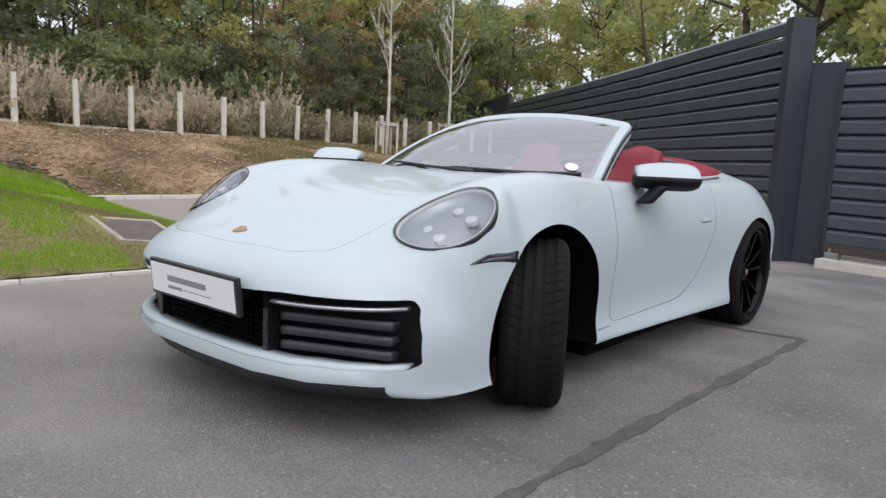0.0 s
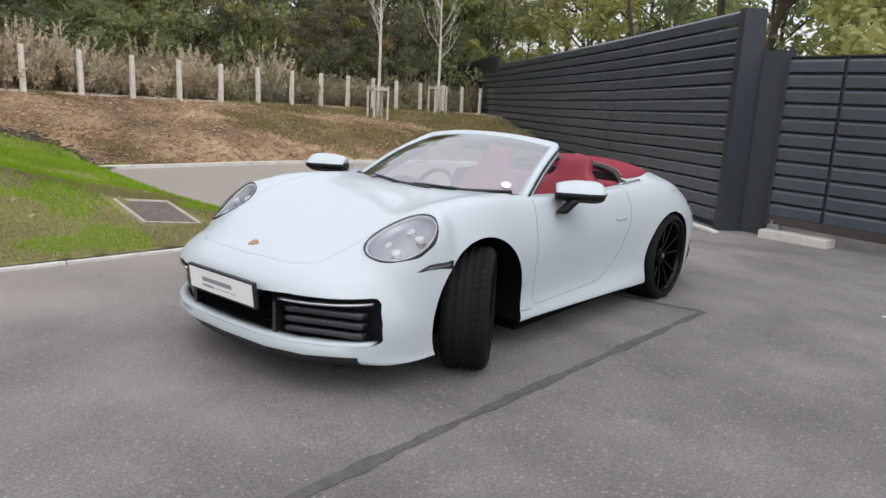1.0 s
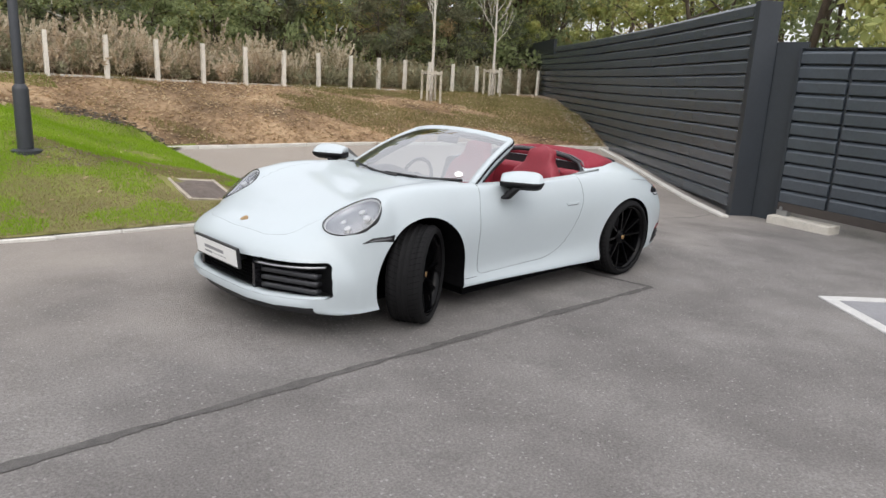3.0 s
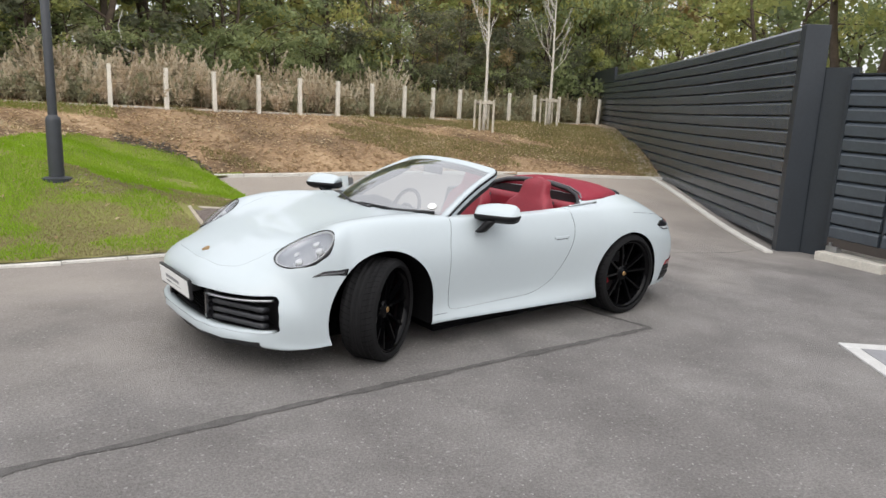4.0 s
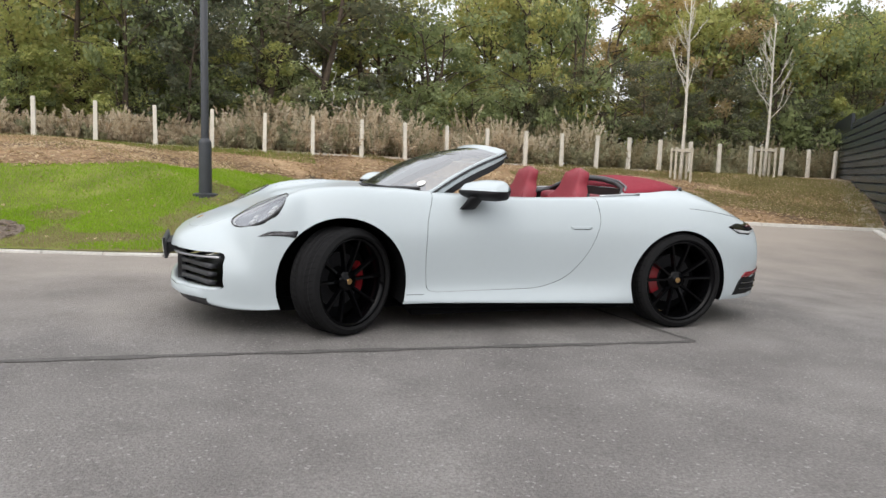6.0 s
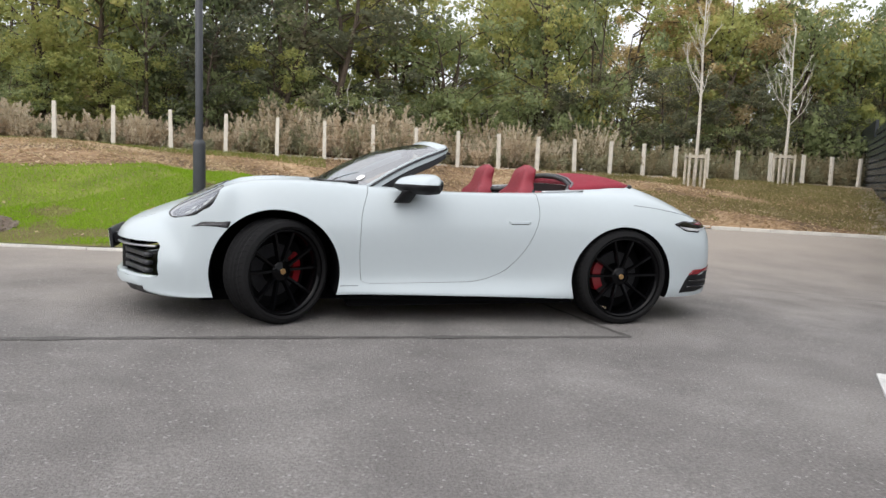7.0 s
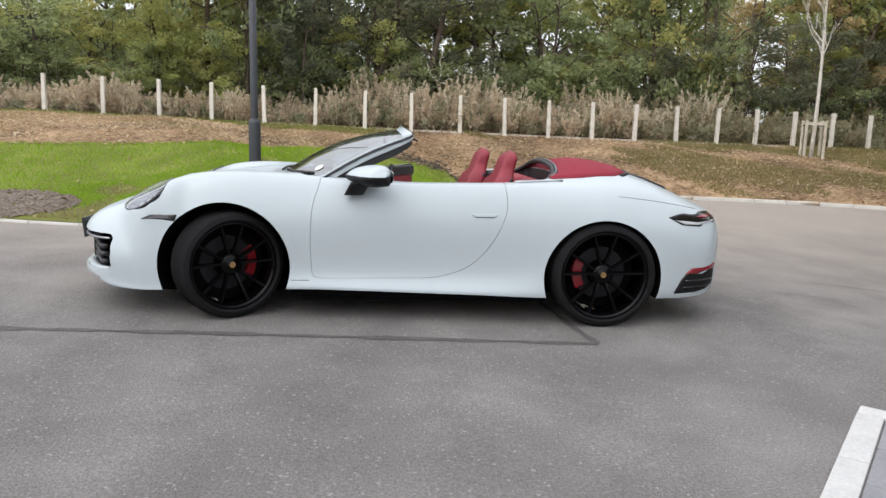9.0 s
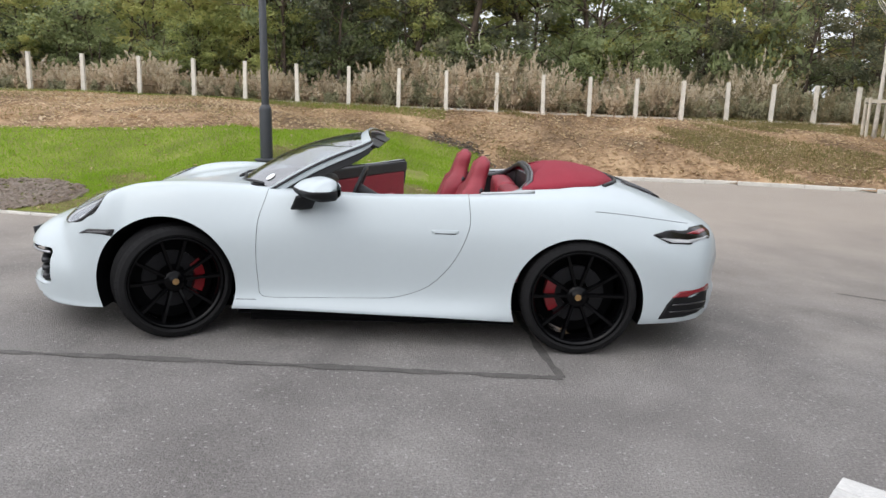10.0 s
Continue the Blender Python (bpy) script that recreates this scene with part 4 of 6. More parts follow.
rows = []
for y in np.linspace(-0.79, 0.79, 41):
    p = skin.front(y, 0.345)
    rows.append([(p.x + 0.003, y, 0.330), (p.x + 0.003, y, 0.353), (p.x + 0.012, y, 0.362), (p.x + 0.06, y, 0.364), (p.x + 0.06, y, 0.335)])
loft("bumper_lip", rows, PAINT, car, "white lip below the front vents")
plate = part("show_plate", box(bmesh.new(), (-0.008, -0.285, -0.068), (0.012, 0.285, 0.068), Matrix.Translation((-2.356, -0.03, 0.552)) @ Matrix.Rotation(radians(-6), 4, "Y"), bevel=0.004), BLACK, car, "white show plate in a black holder")
PLM = Matrix.Translation((-2.356, -0.03, 0.552)) @ Matrix.Rotation(radians(-6), 4, "Y")
part("plate_face", box(bmesh.new(), (-0.0115, -0.272, -0.056), (-0.009, 0.272, 0.056), PLM), PLATEW, plate, "plain white face with grey print")
for y0, y1, z0, z1 in ((-0.10, 0.155, -0.004, 0.018), (0.06, 0.155, -0.032, -0.02), (-0.13, 0.05, -0.027, -0.024)):
    part("print_bar", box(bmesh.new(), (-0.0128, y0, z0), (-0.0117, y1, z1), PLM), BARGREY, plate)
part("plate_bracket", box(bmesh.new(), (0.012, -0.2, -0.04), (0.10, 0.2, 0.03), PLM), BLACK, plate)
badge_at = skin.top(-2.135, 0)
bn, _ = skin.normal(badge_at)
BM = Matrix.Translation(badge_at) @ bn.to_track_quat("Z", "Y").to_matrix().to_4x4()
bm = bmesh.new()
prism(bm, rounded([(-0.024, 0.030), (0.024, 0.030), (0.026, 0.0), (0.0, -0.036), (-0.026, 0.0)], 0.008), BM @ Matrix.Rotation(radians(90), 4, "Z"), 0.004, 0.0)
part("bonnet_badge", bm, GOLD, car, "small gold shield badge")

# ---- windscreen ----
def screen_base(u):
    y = 0.715 * u
    x = -0.985 + 0.33 * abs(u) ** 2.4
    return Vector((x, y, skin.top(x, min(max(y, -0.7), 0.7)).z - 0.004))


def screen_top(u):
    return Vector((-0.135 + 0.065 * u * u, 0.575 * u, 1.292 - 0.048 * abs(u) ** 2.2))


def screen(u, v):
    p = screen_base(u).lerp(screen_top(u), v)
    return p + Vector((-0.35, 0, 0.75)).normalized() * (0.022 + 0.040 * (1 - u * u)) * math.sin(math.pi * v)


bm = bmesh.new()
grid = [[bm.verts.new(screen(u, v)) for u in np.linspace(-0.985, 0.985, 33)] for v in np.linspace(0.0, 0.985, 13)]
for a, b in zip(grid, grid[1:]):
    for i in range(32):
        bm.faces.new((a[i], a[i + 1], b[i + 1], b[i]))
bm.normal_update()
if sum(f.normal.z for f in bm.faces) < 0:
    bmesh.ops.reverse_faces(bm, faces=bm.faces[:])
windscreen = part("windscreen", bm, WINDOW, car, "raked curved windscreen", smooth=True)
windscreen.visible_shadow = False


head_path = [screen(u, 1.0) for u in np.linspace(-0.87, 0.87, 24)]
full = [screen(-1.0, v) for v in np.linspace(-0.04, 0.90, 16)] + [screen(-0.99, 0.955), screen(-0.965, 0.988), screen(-0.93, 1.0)] + head_path + [screen(0.93, 1.0), screen(0.965, 0.988), screen(0.99, 0.955)] + [screen(1.0, v) for v in np.linspace(0.90, -0.04, 16)]


BAND = [(1, 0), (1, 0.86), (0.97, 0.97), (0.86, 1), (0, 1), (-0.86, 1), (-0.97, 0.97), (-1, 0.86), (-1, 0), (-1, -0.86), (-0.97, -0.97), (-0.86, -1), (0, -1), (0.86, -1), (0.97, -0.97), (1, -0.86)]


def surround(offset, a_half, b_half, name, mat, label, side=0.0, thick=0.0):
    rings = []
    n = len(full)
    for i, p in enumerate(full):
        d = (full[min(i + 1, n - 1)] - full[max(i - 1, 0)]).normalized()
        up = Vector((-0.5, 0, 0.8)).normalized()
        up = (up - d * up.dot(d)).normalized()
        o = d.cross(up)
        g = 1 - float(smoothstep(12, 19, min(i, n - 1 - i)))
        c = p + o * offset[0] + up * (offset[1] - side * g)
        bh = b_half + thick * g
        rings.append([c + o * a_half * qx + up * bh * qy for qx, qy in BAND])
    return loft(name, rings, mat, car, label)


surround((-0.018, -0.002), 0.030, 0.017, "windscreen_frame", PAINT, "white windscreen pillars and header", 0.012, 0.012)
surround((-0.036, -0.026), 0.020, 0.016, "frame_seal", BLACK, "black rubber seal behind the frame", 0.034, 0.012)
surround((0.012, -0.004), 0.008, 0.008, "glass_edge", GLOSS, "black glass edge")
cowl = [(-0.985 + 0.33 * abs(u) ** 2.4 - 0.055, 0.70 * u) for u in np.linspace(-0.93, 0.93, 21)] + [(-0.985 + 0.33 * abs(u) ** 2.4 + 0.10, 0.68 * u) for u in np.linspace(0.93, -0.93, 21)]
bm = bmesh.new()
lo = [bm.verts.new(skin.top(x, y, -0.004)) for x, y in cowl[:21]]
hi = [bm.verts.new(skin.top(x, y, 0.004)) for x, y in cowl[21:][::-1]]
for i in range(20):
    bm.faces.new((lo[i], lo[i + 1], hi[i + 1], hi[i]))
part("cowl_panel", bm, BLACK, car, "black plastic cowl at the foot of the windscreen")
for pts in ([(-0.30, -0.01), (0.05, 0.008), (0.60, 0.035)], [(-0.92, 0.0), (-0.6, 0.0), (-0.1, 0.018)]):
    path = [screen(u, v) + Vector((-0.012, 0, 0.014)) for u, v in pts]
    wiper = strip("wiper", path, [0.011, 0.008, 0.006], BLACK, car, "black wiper resting on the glass")
sn = Vector((-0.4, -0.2, 0.8)).normalized()
bm = bmesh.new()
spun(bm, [(0.0001, 0.001), (0.032, 0.001), (0.032, 0.0)], 24, Matrix.Translation(screen(-0.84, 0.115) + sn * 0.004) @ (screen(-0.84, 0.2) - screen(-0.84, 0.1)).cross(screen(-0.8, 0.1) - screen(-0.84, 0.1)).to_track_quat("Z", "Y").to_matrix().to_4x4(), closed=False)
part("paper_disc", bm, PLATEW, windscreen, "round white paper disc stuck to the glass")

# ---- mirrors, handles, doors' linings ----
def mirror(s, m, parent):
    """Housing with white upper shell, black lower half and foot, and a mirror glass."""
    side_view = rounded([(0.064, -0.050), (0.066, 0.052), (0.030, 0.070), (-0.035, 0.058), (-0.085, 0.030), (-0.116, -0.004), (-0.095, -0.030), (-0.03, -0.054)], 0.018, 3)

    def shell_part(name, lo, hi, grow, mat, par, label=""):
        rings = []
        for t in np.linspace(-1, 1, 17):
            r = max(0.04, (1 - t ** 5) ** 0.5) if t > 0 else 1 - 0.30 * t * t
            rings.append([m @ Vector((-0.012 * t * t + x * r * (1 + grow), s * (0.142 + 0.1 * grow) * t, min(max(z * r * (1 + grow), lo), hi))) for x, z in side_view])
        return loft(name, rings, mat, par, label)

    top = shell_part("wing_mirror", 0.006, 1, 0.0, PAINT, parent, "white wing mirror on a black foot")
    shell_part("lower_shell", -1, 0.007, 0.03, TRIMBLK, top, "gloss black underside")
    rows = []
    for t in np.linspace(0, 1, 6):
        c = Vector((-0.058 - 0.005 * t, s * (-0.03 - 0.07 * t), -0.03 - 0.078 * t))
        rows.append([m @ (c + Vector((0.062 * math.cos(a), s * 0.036 * math.sin(a), 0.0))) for a in [2 * math.pi * k / 12 for k in range(12)]])
    loft("foot", rows, TRIMBLK, top, "black mirror foot")
    bm = bmesh.new()
    prism(bm, [(y, z) for y, z in squircle(0, 0.004, 0.115, 0.044, 20, 3.2)], m @ Matrix.Translation((0.0655, 0, 0)) @ YZ, 0.004)
    part("mirror_glass", bm, CHROME, top, "mirror glass")
    return top


NEAR_M = Matrix.Translation((-0.335, -0.915, 0.985)) @ Matrix.Rotation(radians(33), 4, "Z") @ Matrix.Scale(1.12, 4)
mirror(-1, NEAR_M, door_near)
mirror(1, SWING @ Matrix.Translation((-0.335, 0.915, 0.985)) @ Matrix.Rotation(radians(-33), 4, "Z") @ Matrix.Scale(1.12, 4), door_far)
for s, par, mm in ((-1, door_near, Matrix()), (1, door_far, SWING)):
    def on_door(x, z, out, s=s, mm=mm):
        return mm @ skin.side(x, z, s, out)
    # thin black patch on the skin paints the shadow line below the handle
    patch("handle_recess", rounded([(0.345, 0.727), (0.470, 0.727), (0.476, 0.735), (0.34, 0.735)], 0.004), on_door, 0.0012, BLACK, par, rings=2)
    patch("door_handle", rounded([(0.325, 0.732), (0.485, 0.732), (0.49, 0.752), (0.32, 0.752)], 0.009), on_door, 0.0025, PAINT, par, "flush white door handle", rings=3, sink=0.004)
    bm = bmesh.new()
    ys = sorted((s * 0.655, s * 0.702))
    box(bm, (-0.62, ys[0], 0.40), (0.46, ys[1], 0.845), mm, bevel=0.015)
    part("door_lining", bm, LEATHER, par, "red leather door lining")
    bm = bmesh.new()
    ys = sorted((s * 0.645, s * 0.735))
    box(bm, (-0.66, ys[0], 0.845), (0.50, ys[1], 0.938), mm, bevel=0.02)
    part("door_top_pad", bm, BLACK, par, "black padded door top")
    bm = bmesh.new()
    ys = sorted((s * 0.60, s * 0.665))
    box(bm, (-0.45, ys[0], 0.60), (0.25, ys[1], 0.66), mm, bevel=0.018)
    part("armrest", bm, LEATHER, par, "red armrest")
    bm = bmesh.new()
    box(bm, *(((-0.735, -0.80, 0.26), (0.30, -0.70, 0.40)) if s < 0 else ((-0.735, 0.70, 0.26), (0.30, 0.80, 0.40))))
    part("inner_sill", bm, BLACK, car)
    # near-black strip below the sill, coloured to merge with the under-car shadow
    patch("sill_strip", [(-0.86, 0.205), (0.84, 0.165), (0.84, 0.196), (-0.86, 0.236)], lambda x, z, out, s=s: Vector((x, s * (0.835 + 0.005 * (x + 1)), z)), 0.0, WELL, car, "black strip standing for the shade under the sill", rings=2)

# ---- tail ----
for s in (-1, 1):
    tail = patch("tail_light", rounded([(1.652, 0.748), (1.75, 0.768), (1.95, 0.772), (2.06, 0.765), (2.10, 0.728), (2.08, 0.700), (1.90, 0.682), (1.76, 0.696)], 0.01), side_of(s), 0.004, DARKLENS, car, "wrap-around smoked tail light with pale lower band")
    patch("red_lens", rounded([(1.88, 0.742), (1.96, 0.752), (2.05, 0.751), (2.08, 0.738), (1.98, 0.732)], 0.006), side_of(s), 0.009, REDLENS, tail, "dark red lens", rings=3)
    patch("pale_band", rounded([(1.70, 0.728), (1.80, 0.715), (1.92, 0.703), (2.06, 0.715), (2.07, 0.705), (1.90, 0.690), (1.78, 0.699)], 0.006), side_of(s), 0.008, PALELENS, tail, "pale lower lens band", rings=3)
    vent = patch("rear_vent", rounded([(1.722, 0.226), (1.775, 0.325), (1.835, 0.392), (2.06, 0.418), (2.07, 0.28), (2.0, 0.245), (1.9, 0.228)], 0.012), side_of(s), 0.003, TRIMBLK, car, "black rear bumper vent")
    patch("rear_reflector", rounded([(1.800, 0.362), (1.845, 0.398), (2.065, 0.424), (2.07, 0.388), (1.90, 0.362)], 0.006), side_of(s), 0.007, REDLENS, vent, "red reflector strip", rings=3)
    for z in (0.27, 0.315):
        strip("vent_bar", [skin.side(x, z, s, 0.006) for x in np.linspace(1.79 + 0.3 * (z - 0.265), 2.05, 8)], 0.006, GLOSS, vent)
    strip("shut_line", [skin.side(x, z, s, 0.0008) for x, z in zip(np.linspace(1.3, 1.93, 40), pchip([1.3, 1.36, 1.43, 1.5, 1.57, 1.65, 1.8, 1.93], [0.882, 0.877, 0.870, 0.862, 0.852, 0.840, 0.815, 0.79], np.linspace(1.3, 1.93, 40)))], 0.0016, BLACK, car)
    strip("sill_seam", [skin.side(x, 0.298 - 0.004 * x, s, 0.0005) for x in np.linspace(-0.86, -0.74, 4)], 0.002, BLACK, car)
grill = patch("engine_grille", rounded([(1.60, -0.34), (1.86, -0.30), (1.86, 0.30), (1.60, 0.34)], 0.04), lambda x, y, out: skin.top(x, y, out), 0.004, BLACK, car, "black louvred engine lid grille")
for k in range(11):
    y = -0.29 + 0.058 * k
    strip("louvre", [skin.top(x, y, 0.008) for x in np.linspace(1.62, 1.84, 5)], 0.006, GLOSS, grill)

# ---- soft top, hoop ----
SOFT = rounded([(0.865, -0.645), (1.10, -0.665), (1.36, -0.60), (1.50, -0.42), (1.555, 0), (1.50, 0.42), (1.36, 0.60), (1.10, 0.665), (0.865, 0.645), (0.965, 0.46), (0.985, 0.25), (0.985, 0), (0.985, -0.25), (0.965, -0.46)], 0.05)
patch("soft_top", SOFT, lambda x, y, out: skin.top(x, y, out), 0.006, FABRIC, car, "red fabric soft top folded under its cover", rings=9, dome=0.05)
hoop = [(0.66, -0.665, 0.945), (0.80, -0.655, 0.952), (0.885, -0.62, 0.975), (0.95, -0.53, 1.025), (0.968, -0.40, 1.062), (0.972, -0.2, 1.085), (0.972, 0, 1.09)]
hoop = hoop + [(x, -y, z) for x, y, z in hoop[-2::-1]]
strip("hoop_trim", hoop, 0.009, SMOKE, car, "grey trim hoop round the rear seats", 10)
strip("hoop_liner", [(x - 0.018, y * 0.97, z - 0.018) for x, y, z in hoop], 0.018, BLACK, car, "black hoop liner", 10)
for s in (-1, 1):
    strip("side_trim", [skin.top(x, s * 0.715, 0.004) for x in np.linspace(0.62, 0.95, 8)], 0.010, SILVER, car, "grey side trim beside the rear seats", 8)
    strip("cover_slit", [skin.top(x, s * y, 0.004) for x, y in ((1.40, 0.585), (1.47, 0.49), (1.525, 0.34), (1.56, 0.15), (1.565, 0.0))], 0.015, BLACK, car)

# ---- cabin ----
def seat(cx, cy, parent=car):
    """A sports seat: cushion, winged backrest with one-piece headrest, shell."""
    rings = []
    for t in np.linspace(0, 1, 22):
        z = 0.42 + 0.735 * t
        x = cx + 0.02 + 0.30 * t + 0.03 * math.sin(3 * t)
        w = float(pchip([0, 0.3, 0.62, 0.74, 0.82, 0.92, 0.98, 1.0], [0.24, 0.26, 0.245, 0.20, 0.145, 0.135, 0.105, 0.03], t))
        d = float(pchip([0, 0.5, 0.8, 0.95, 1.0], [0.10, 0.085, 0.065, 0.055, 0.012], t))
        ring = []
        for px, py in squircle(0, 0, d, w, 28, 3.2):
            wing = -0.055 * (abs(py) / max(w, 0.01)) ** 4 * (1 if t < 0.75 else 0.3) if px < 0.02 else 0
            ring.append((x + px + wing, cy + py, z + 0.08 * px))
        rings.append(ring)
    back = loft("seat", rings, LEATHER, parent, "red leather sports seat with one-piece headrest")
    rings = []
    for t in np.linspace(0, 1, 12):
        x = cx - 0.42 + 0.50 * t
        h = 0.07 * (1 - abs(2 * t - 1) ** 6) + 0.01
        rings.append([(x, cy + py, 0.45 - 0.05 * t + pz + (0.05 * (abs(py) / 0.25) ** 4)) for py, pz in squircle(0, 0, 0.25, h, 24, 3.5)])
    loft("cushion", rings, LEATHER, back, "red leather seat cushion")
    strip("belt_guide", [(cx + 0.28, cy - 0.20, 0.93), (cx + 0.31, cy - 0.19, 0.96)], 0.014, BLACK, back)
    return back


seat(0.33, -0.325)
seat(0.235, 0.365)
bm = bmesh.new()
box(bm, (0.77, -0.60, 0.36), (0.92, -0.03, 0.95), bevel=0.05)
part("rear_seat", bm, LEATHER, car, "small red rear seat back", smooth=True)
bm = bmesh.new()
box(bm, (0.77, 0.03, 0.36), (0.92, 0.60, 0.95), bevel=0.05)
part("rear_seat", bm, LEATHER, car, "small red rear seat back", smooth=True)
rings = []
for y in np.linspace(-0.68, 0.68, 21):
    hump = 0.035 * math.exp(-((y - 0.37) / 0.16) ** 2)
    rings.append([(-0.80, y, 0.50), (-0.86 + 0.0 * y, y, 0.90), (-0.78, y, 0.935), (-0.55, y, 0.935 + hump), (-0.46, y, 0.905 + hump), (-0.44, y, 0.86), (-0.50, y, 0.78), (-0.52, y, 0.60), (-0.60, y, 0.50)])
loft("dashboard", rings, BLACK, car, "black dashboard with cowl before the wheel")
bm = bmesh.new()
box(bm, (-0.52, -0.62, 0.70), (-0.445, 0.62, 0.77), bevel=0.02)
part("dash_trim", bm, LEATHER, car, "red dashboard trim")
bm = bmesh.new()
box(bm, (-0.55, -0.10, 0.34), (0.72, 0.10, 0.60), bevel=0.04)
part("centre_console", bm, BLACK, car, "black centre console")
WM = Matrix.Translation((-0.26, 0.365, 0.83)) @ Matrix.Rotation(radians(-68), 4, "Y")
bm = bmesh.new()
ringpts = [WM @ Vector((0.18 * math.cos(a), 0.18 * math.sin(a), 0)) for a in [2 * math.pi * k / 36 for k in range(37)]]
tube(bm, ringpts, 0.016, 10, cap=False)
wheel_rim = part("steering_wheel", bm, BLACK, car, "black leather steering wheel", smooth=True)
bm = bmesh.new()
spun(bm, [(0.0001, 0.03), (0.05, 0.026), (0.06, 0.0), (0.05, -0.05), (0.03, -0.2)], 24, WM, closed=False)
part("steering_hub", bm, BLACK, wheel_rim, smooth=True)
for a in (0.0, math.pi, math.pi * 1.5):
    strip("steering_spoke", [WM @ Vector((0.04 * math.sin(a), 0.04 * math.cos(a), 0)), WM @ Vector((0.175 * math.sin(a), 0.175 * math.cos(a), 0))], 0.013, BLACK, wheel_rim)
bm = bmesh.new()
box(bm, (-0.115, -0.115, -0.032), (-0.09, 0.115, 0.032), Matrix.Translation((-0.15, 0, 1.215)), bevel=0.008)
part("inner_mirror", bm, BLACK, car, "black rear-view mirror")
for s in (-1, 1):
    bm = bmesh.new()
    box(bm, (-0.03, -0.22, -0.006), (0.055, 0.22, 0.006), Matrix.Translation((-0.075, s * 0.29, 1.232)) @ Matrix.Rotation(radians(24), 4, "Y"), bevel=0.006)
    part("sun_visor", bm, BLACK, car, "black sun visor folded up")
# dark underbody
bm = bmesh.new()
box(bm, (-1.78, -0.52, 0.15), (1.72, 0.52, 0.235), bevel=0.02)
box(bm, (-0.80, -0.79, 0.147), (0.78, 0.79, 0.21), bevel=0.01)
part("underbody", bm, WELL, car, "dark underbody tray")

# ---- kerbs ----
def along(pts, step):
    """Even places along a bent line, with headings."""
    pts = [Vector((*p, 0)) for p in pts]
    seg, out, carry = list(zip(pts, pts[1:])), [], 0.0
    for a, b in seg:
        L, d = (b - a).length, (b - a).normalized()
        s = carry
        while s < L:
            out.append((a + d * s, math.atan2(d.y, d.x)))
            s += step
        carry = s - L
    return out


def kerb_run(name, label, pts, step, width, height, mat, zf):
    top = thing(name, label, "kerb", kind="structure")
    bm = bmesh.new()
    box(bm, (0.004, 0, -0.12), (step - 0.004, width, height), bevel=0.008)
    me = mesh_of(bm, "kerb_stone", mat)
    for p, a in along(pts, step):
        ob = part("kerb_stone", me, None, top)
        fall = float(zf(p.x + step * math.cos(a), p.y + step * math.sin(a))) - float(zf(p.x, p.y))
        ob.location, ob.rotation_euler = (p.x, p.y, float(zf(p.x, p.y))), (0, -math.atan2(fall, step), a)
    return top


kerb_run("kerb_lawn", "pale concrete edging along the turf", [(-12, 4.4), (-6.5, 3.5)] + LAWN_EDGE, 0.6, 0.075, 0.030, KERBST, dip)
kerb_run("kerb_bank", "pale concrete edging at the foot of the bank", FAR_KERB, 0.6, 0.08, 0.07, KERBST, dip)
wall_foot = [tuple((WALL_P + WALL_N * 0.22 + WALL_D * s).xy) for s in (-0.25, 3.0, 7.6)]
kerb_run("kerb_wall", "pale concrete edging in front of the slatted wall", wall_foot, 0.6, 0.12, 0.035, KERBST, dip)

# ---- slatted wall, pier and gate ----
def slat_mesh(length, pitch):
    prof = [(0.0, 0.0), (0.050, 0.0), (0.056, 0.006), (0.057, pitch - 0.066), (0.052, pitch - 0.054), (0.024, pitch - 0.024), (0.0, pitch - 0.020)]
    v = [(x, d, z) for x in (0.012, length - 0.012) for d, z in prof]
    n = len(prof)
    f = [tuple(range(n)), tuple(range(2 * n - 1, n - 1, -1))] + [(i, n + i, n + (i + 1) % n, (i + 1) % n) for i in range(n)]
    me = raw(v, f, "slat", SLAT)
    bm = bmesh.new()
    bm.from_mesh(me)
    bmesh.ops.recalc_face_normals(bm, faces=bm.faces[:])
    bm.to_mesh(me)
    bm.free()
    return me


WALL_A = math.atan2(WALL_D.y, WALL_D.x)
wall = thing("wall_slatted", "tall anthracite wall of stacked horizontal steel slats", "wall", kind="structure")
PANEL, PITCH = 4.75, 0.2075
me = slat_mesh(PANEL, PITCH)
TOP_FALL = [0.0, -0.085, -0.13, -0.15, -0.15]
for k in range(5):
    base = WALL_P + WALL_D * (0.12 + PANEL * k)
    fall = (TOP_FALL[k] - TOP_FALL[min(k + 1, 4)]) / PANEL
    for j in range(15):
        ob = part("slat", me, None, wall)
        ob.location, ob.rotation_euler = (base.x, base.y, -0.112 + TOP_FALL[k] + PITCH * j), (0, math.atan(fall), WALL_A)
    bm = bmesh.new()
    box(bm, (-0.02, -0.06, -0.3), (0.02, 0.03, 2.96 + TOP_FALL[k]), Matrix.Translation(base) @ Matrix.Rotation(WALL_A, 4, "Z"))
    part("wall_post", bm, PIER, wall)
bm = bmesh.new()
box(bm, (0, -0.02, 2.60), (6.4, 0.075, 3.12), Matrix.Translation(WALL_P + WALL_D * 16.2) @ Matrix.Rotation(WALL_A, 4, "Z"), bevel=0.005)
part("end_panel", bm, PIER, wall, "taller smooth panel at the wall's far end")
bm = bmesh.new()
box(bm, (0.02, -0.12, -0.3), (23.6, -0.03, 2.78), Matrix.Translation(WALL_P) @ Matrix.Rotation(WALL_A, 4, "Z"))
part("backing", bm, PIER, wall)

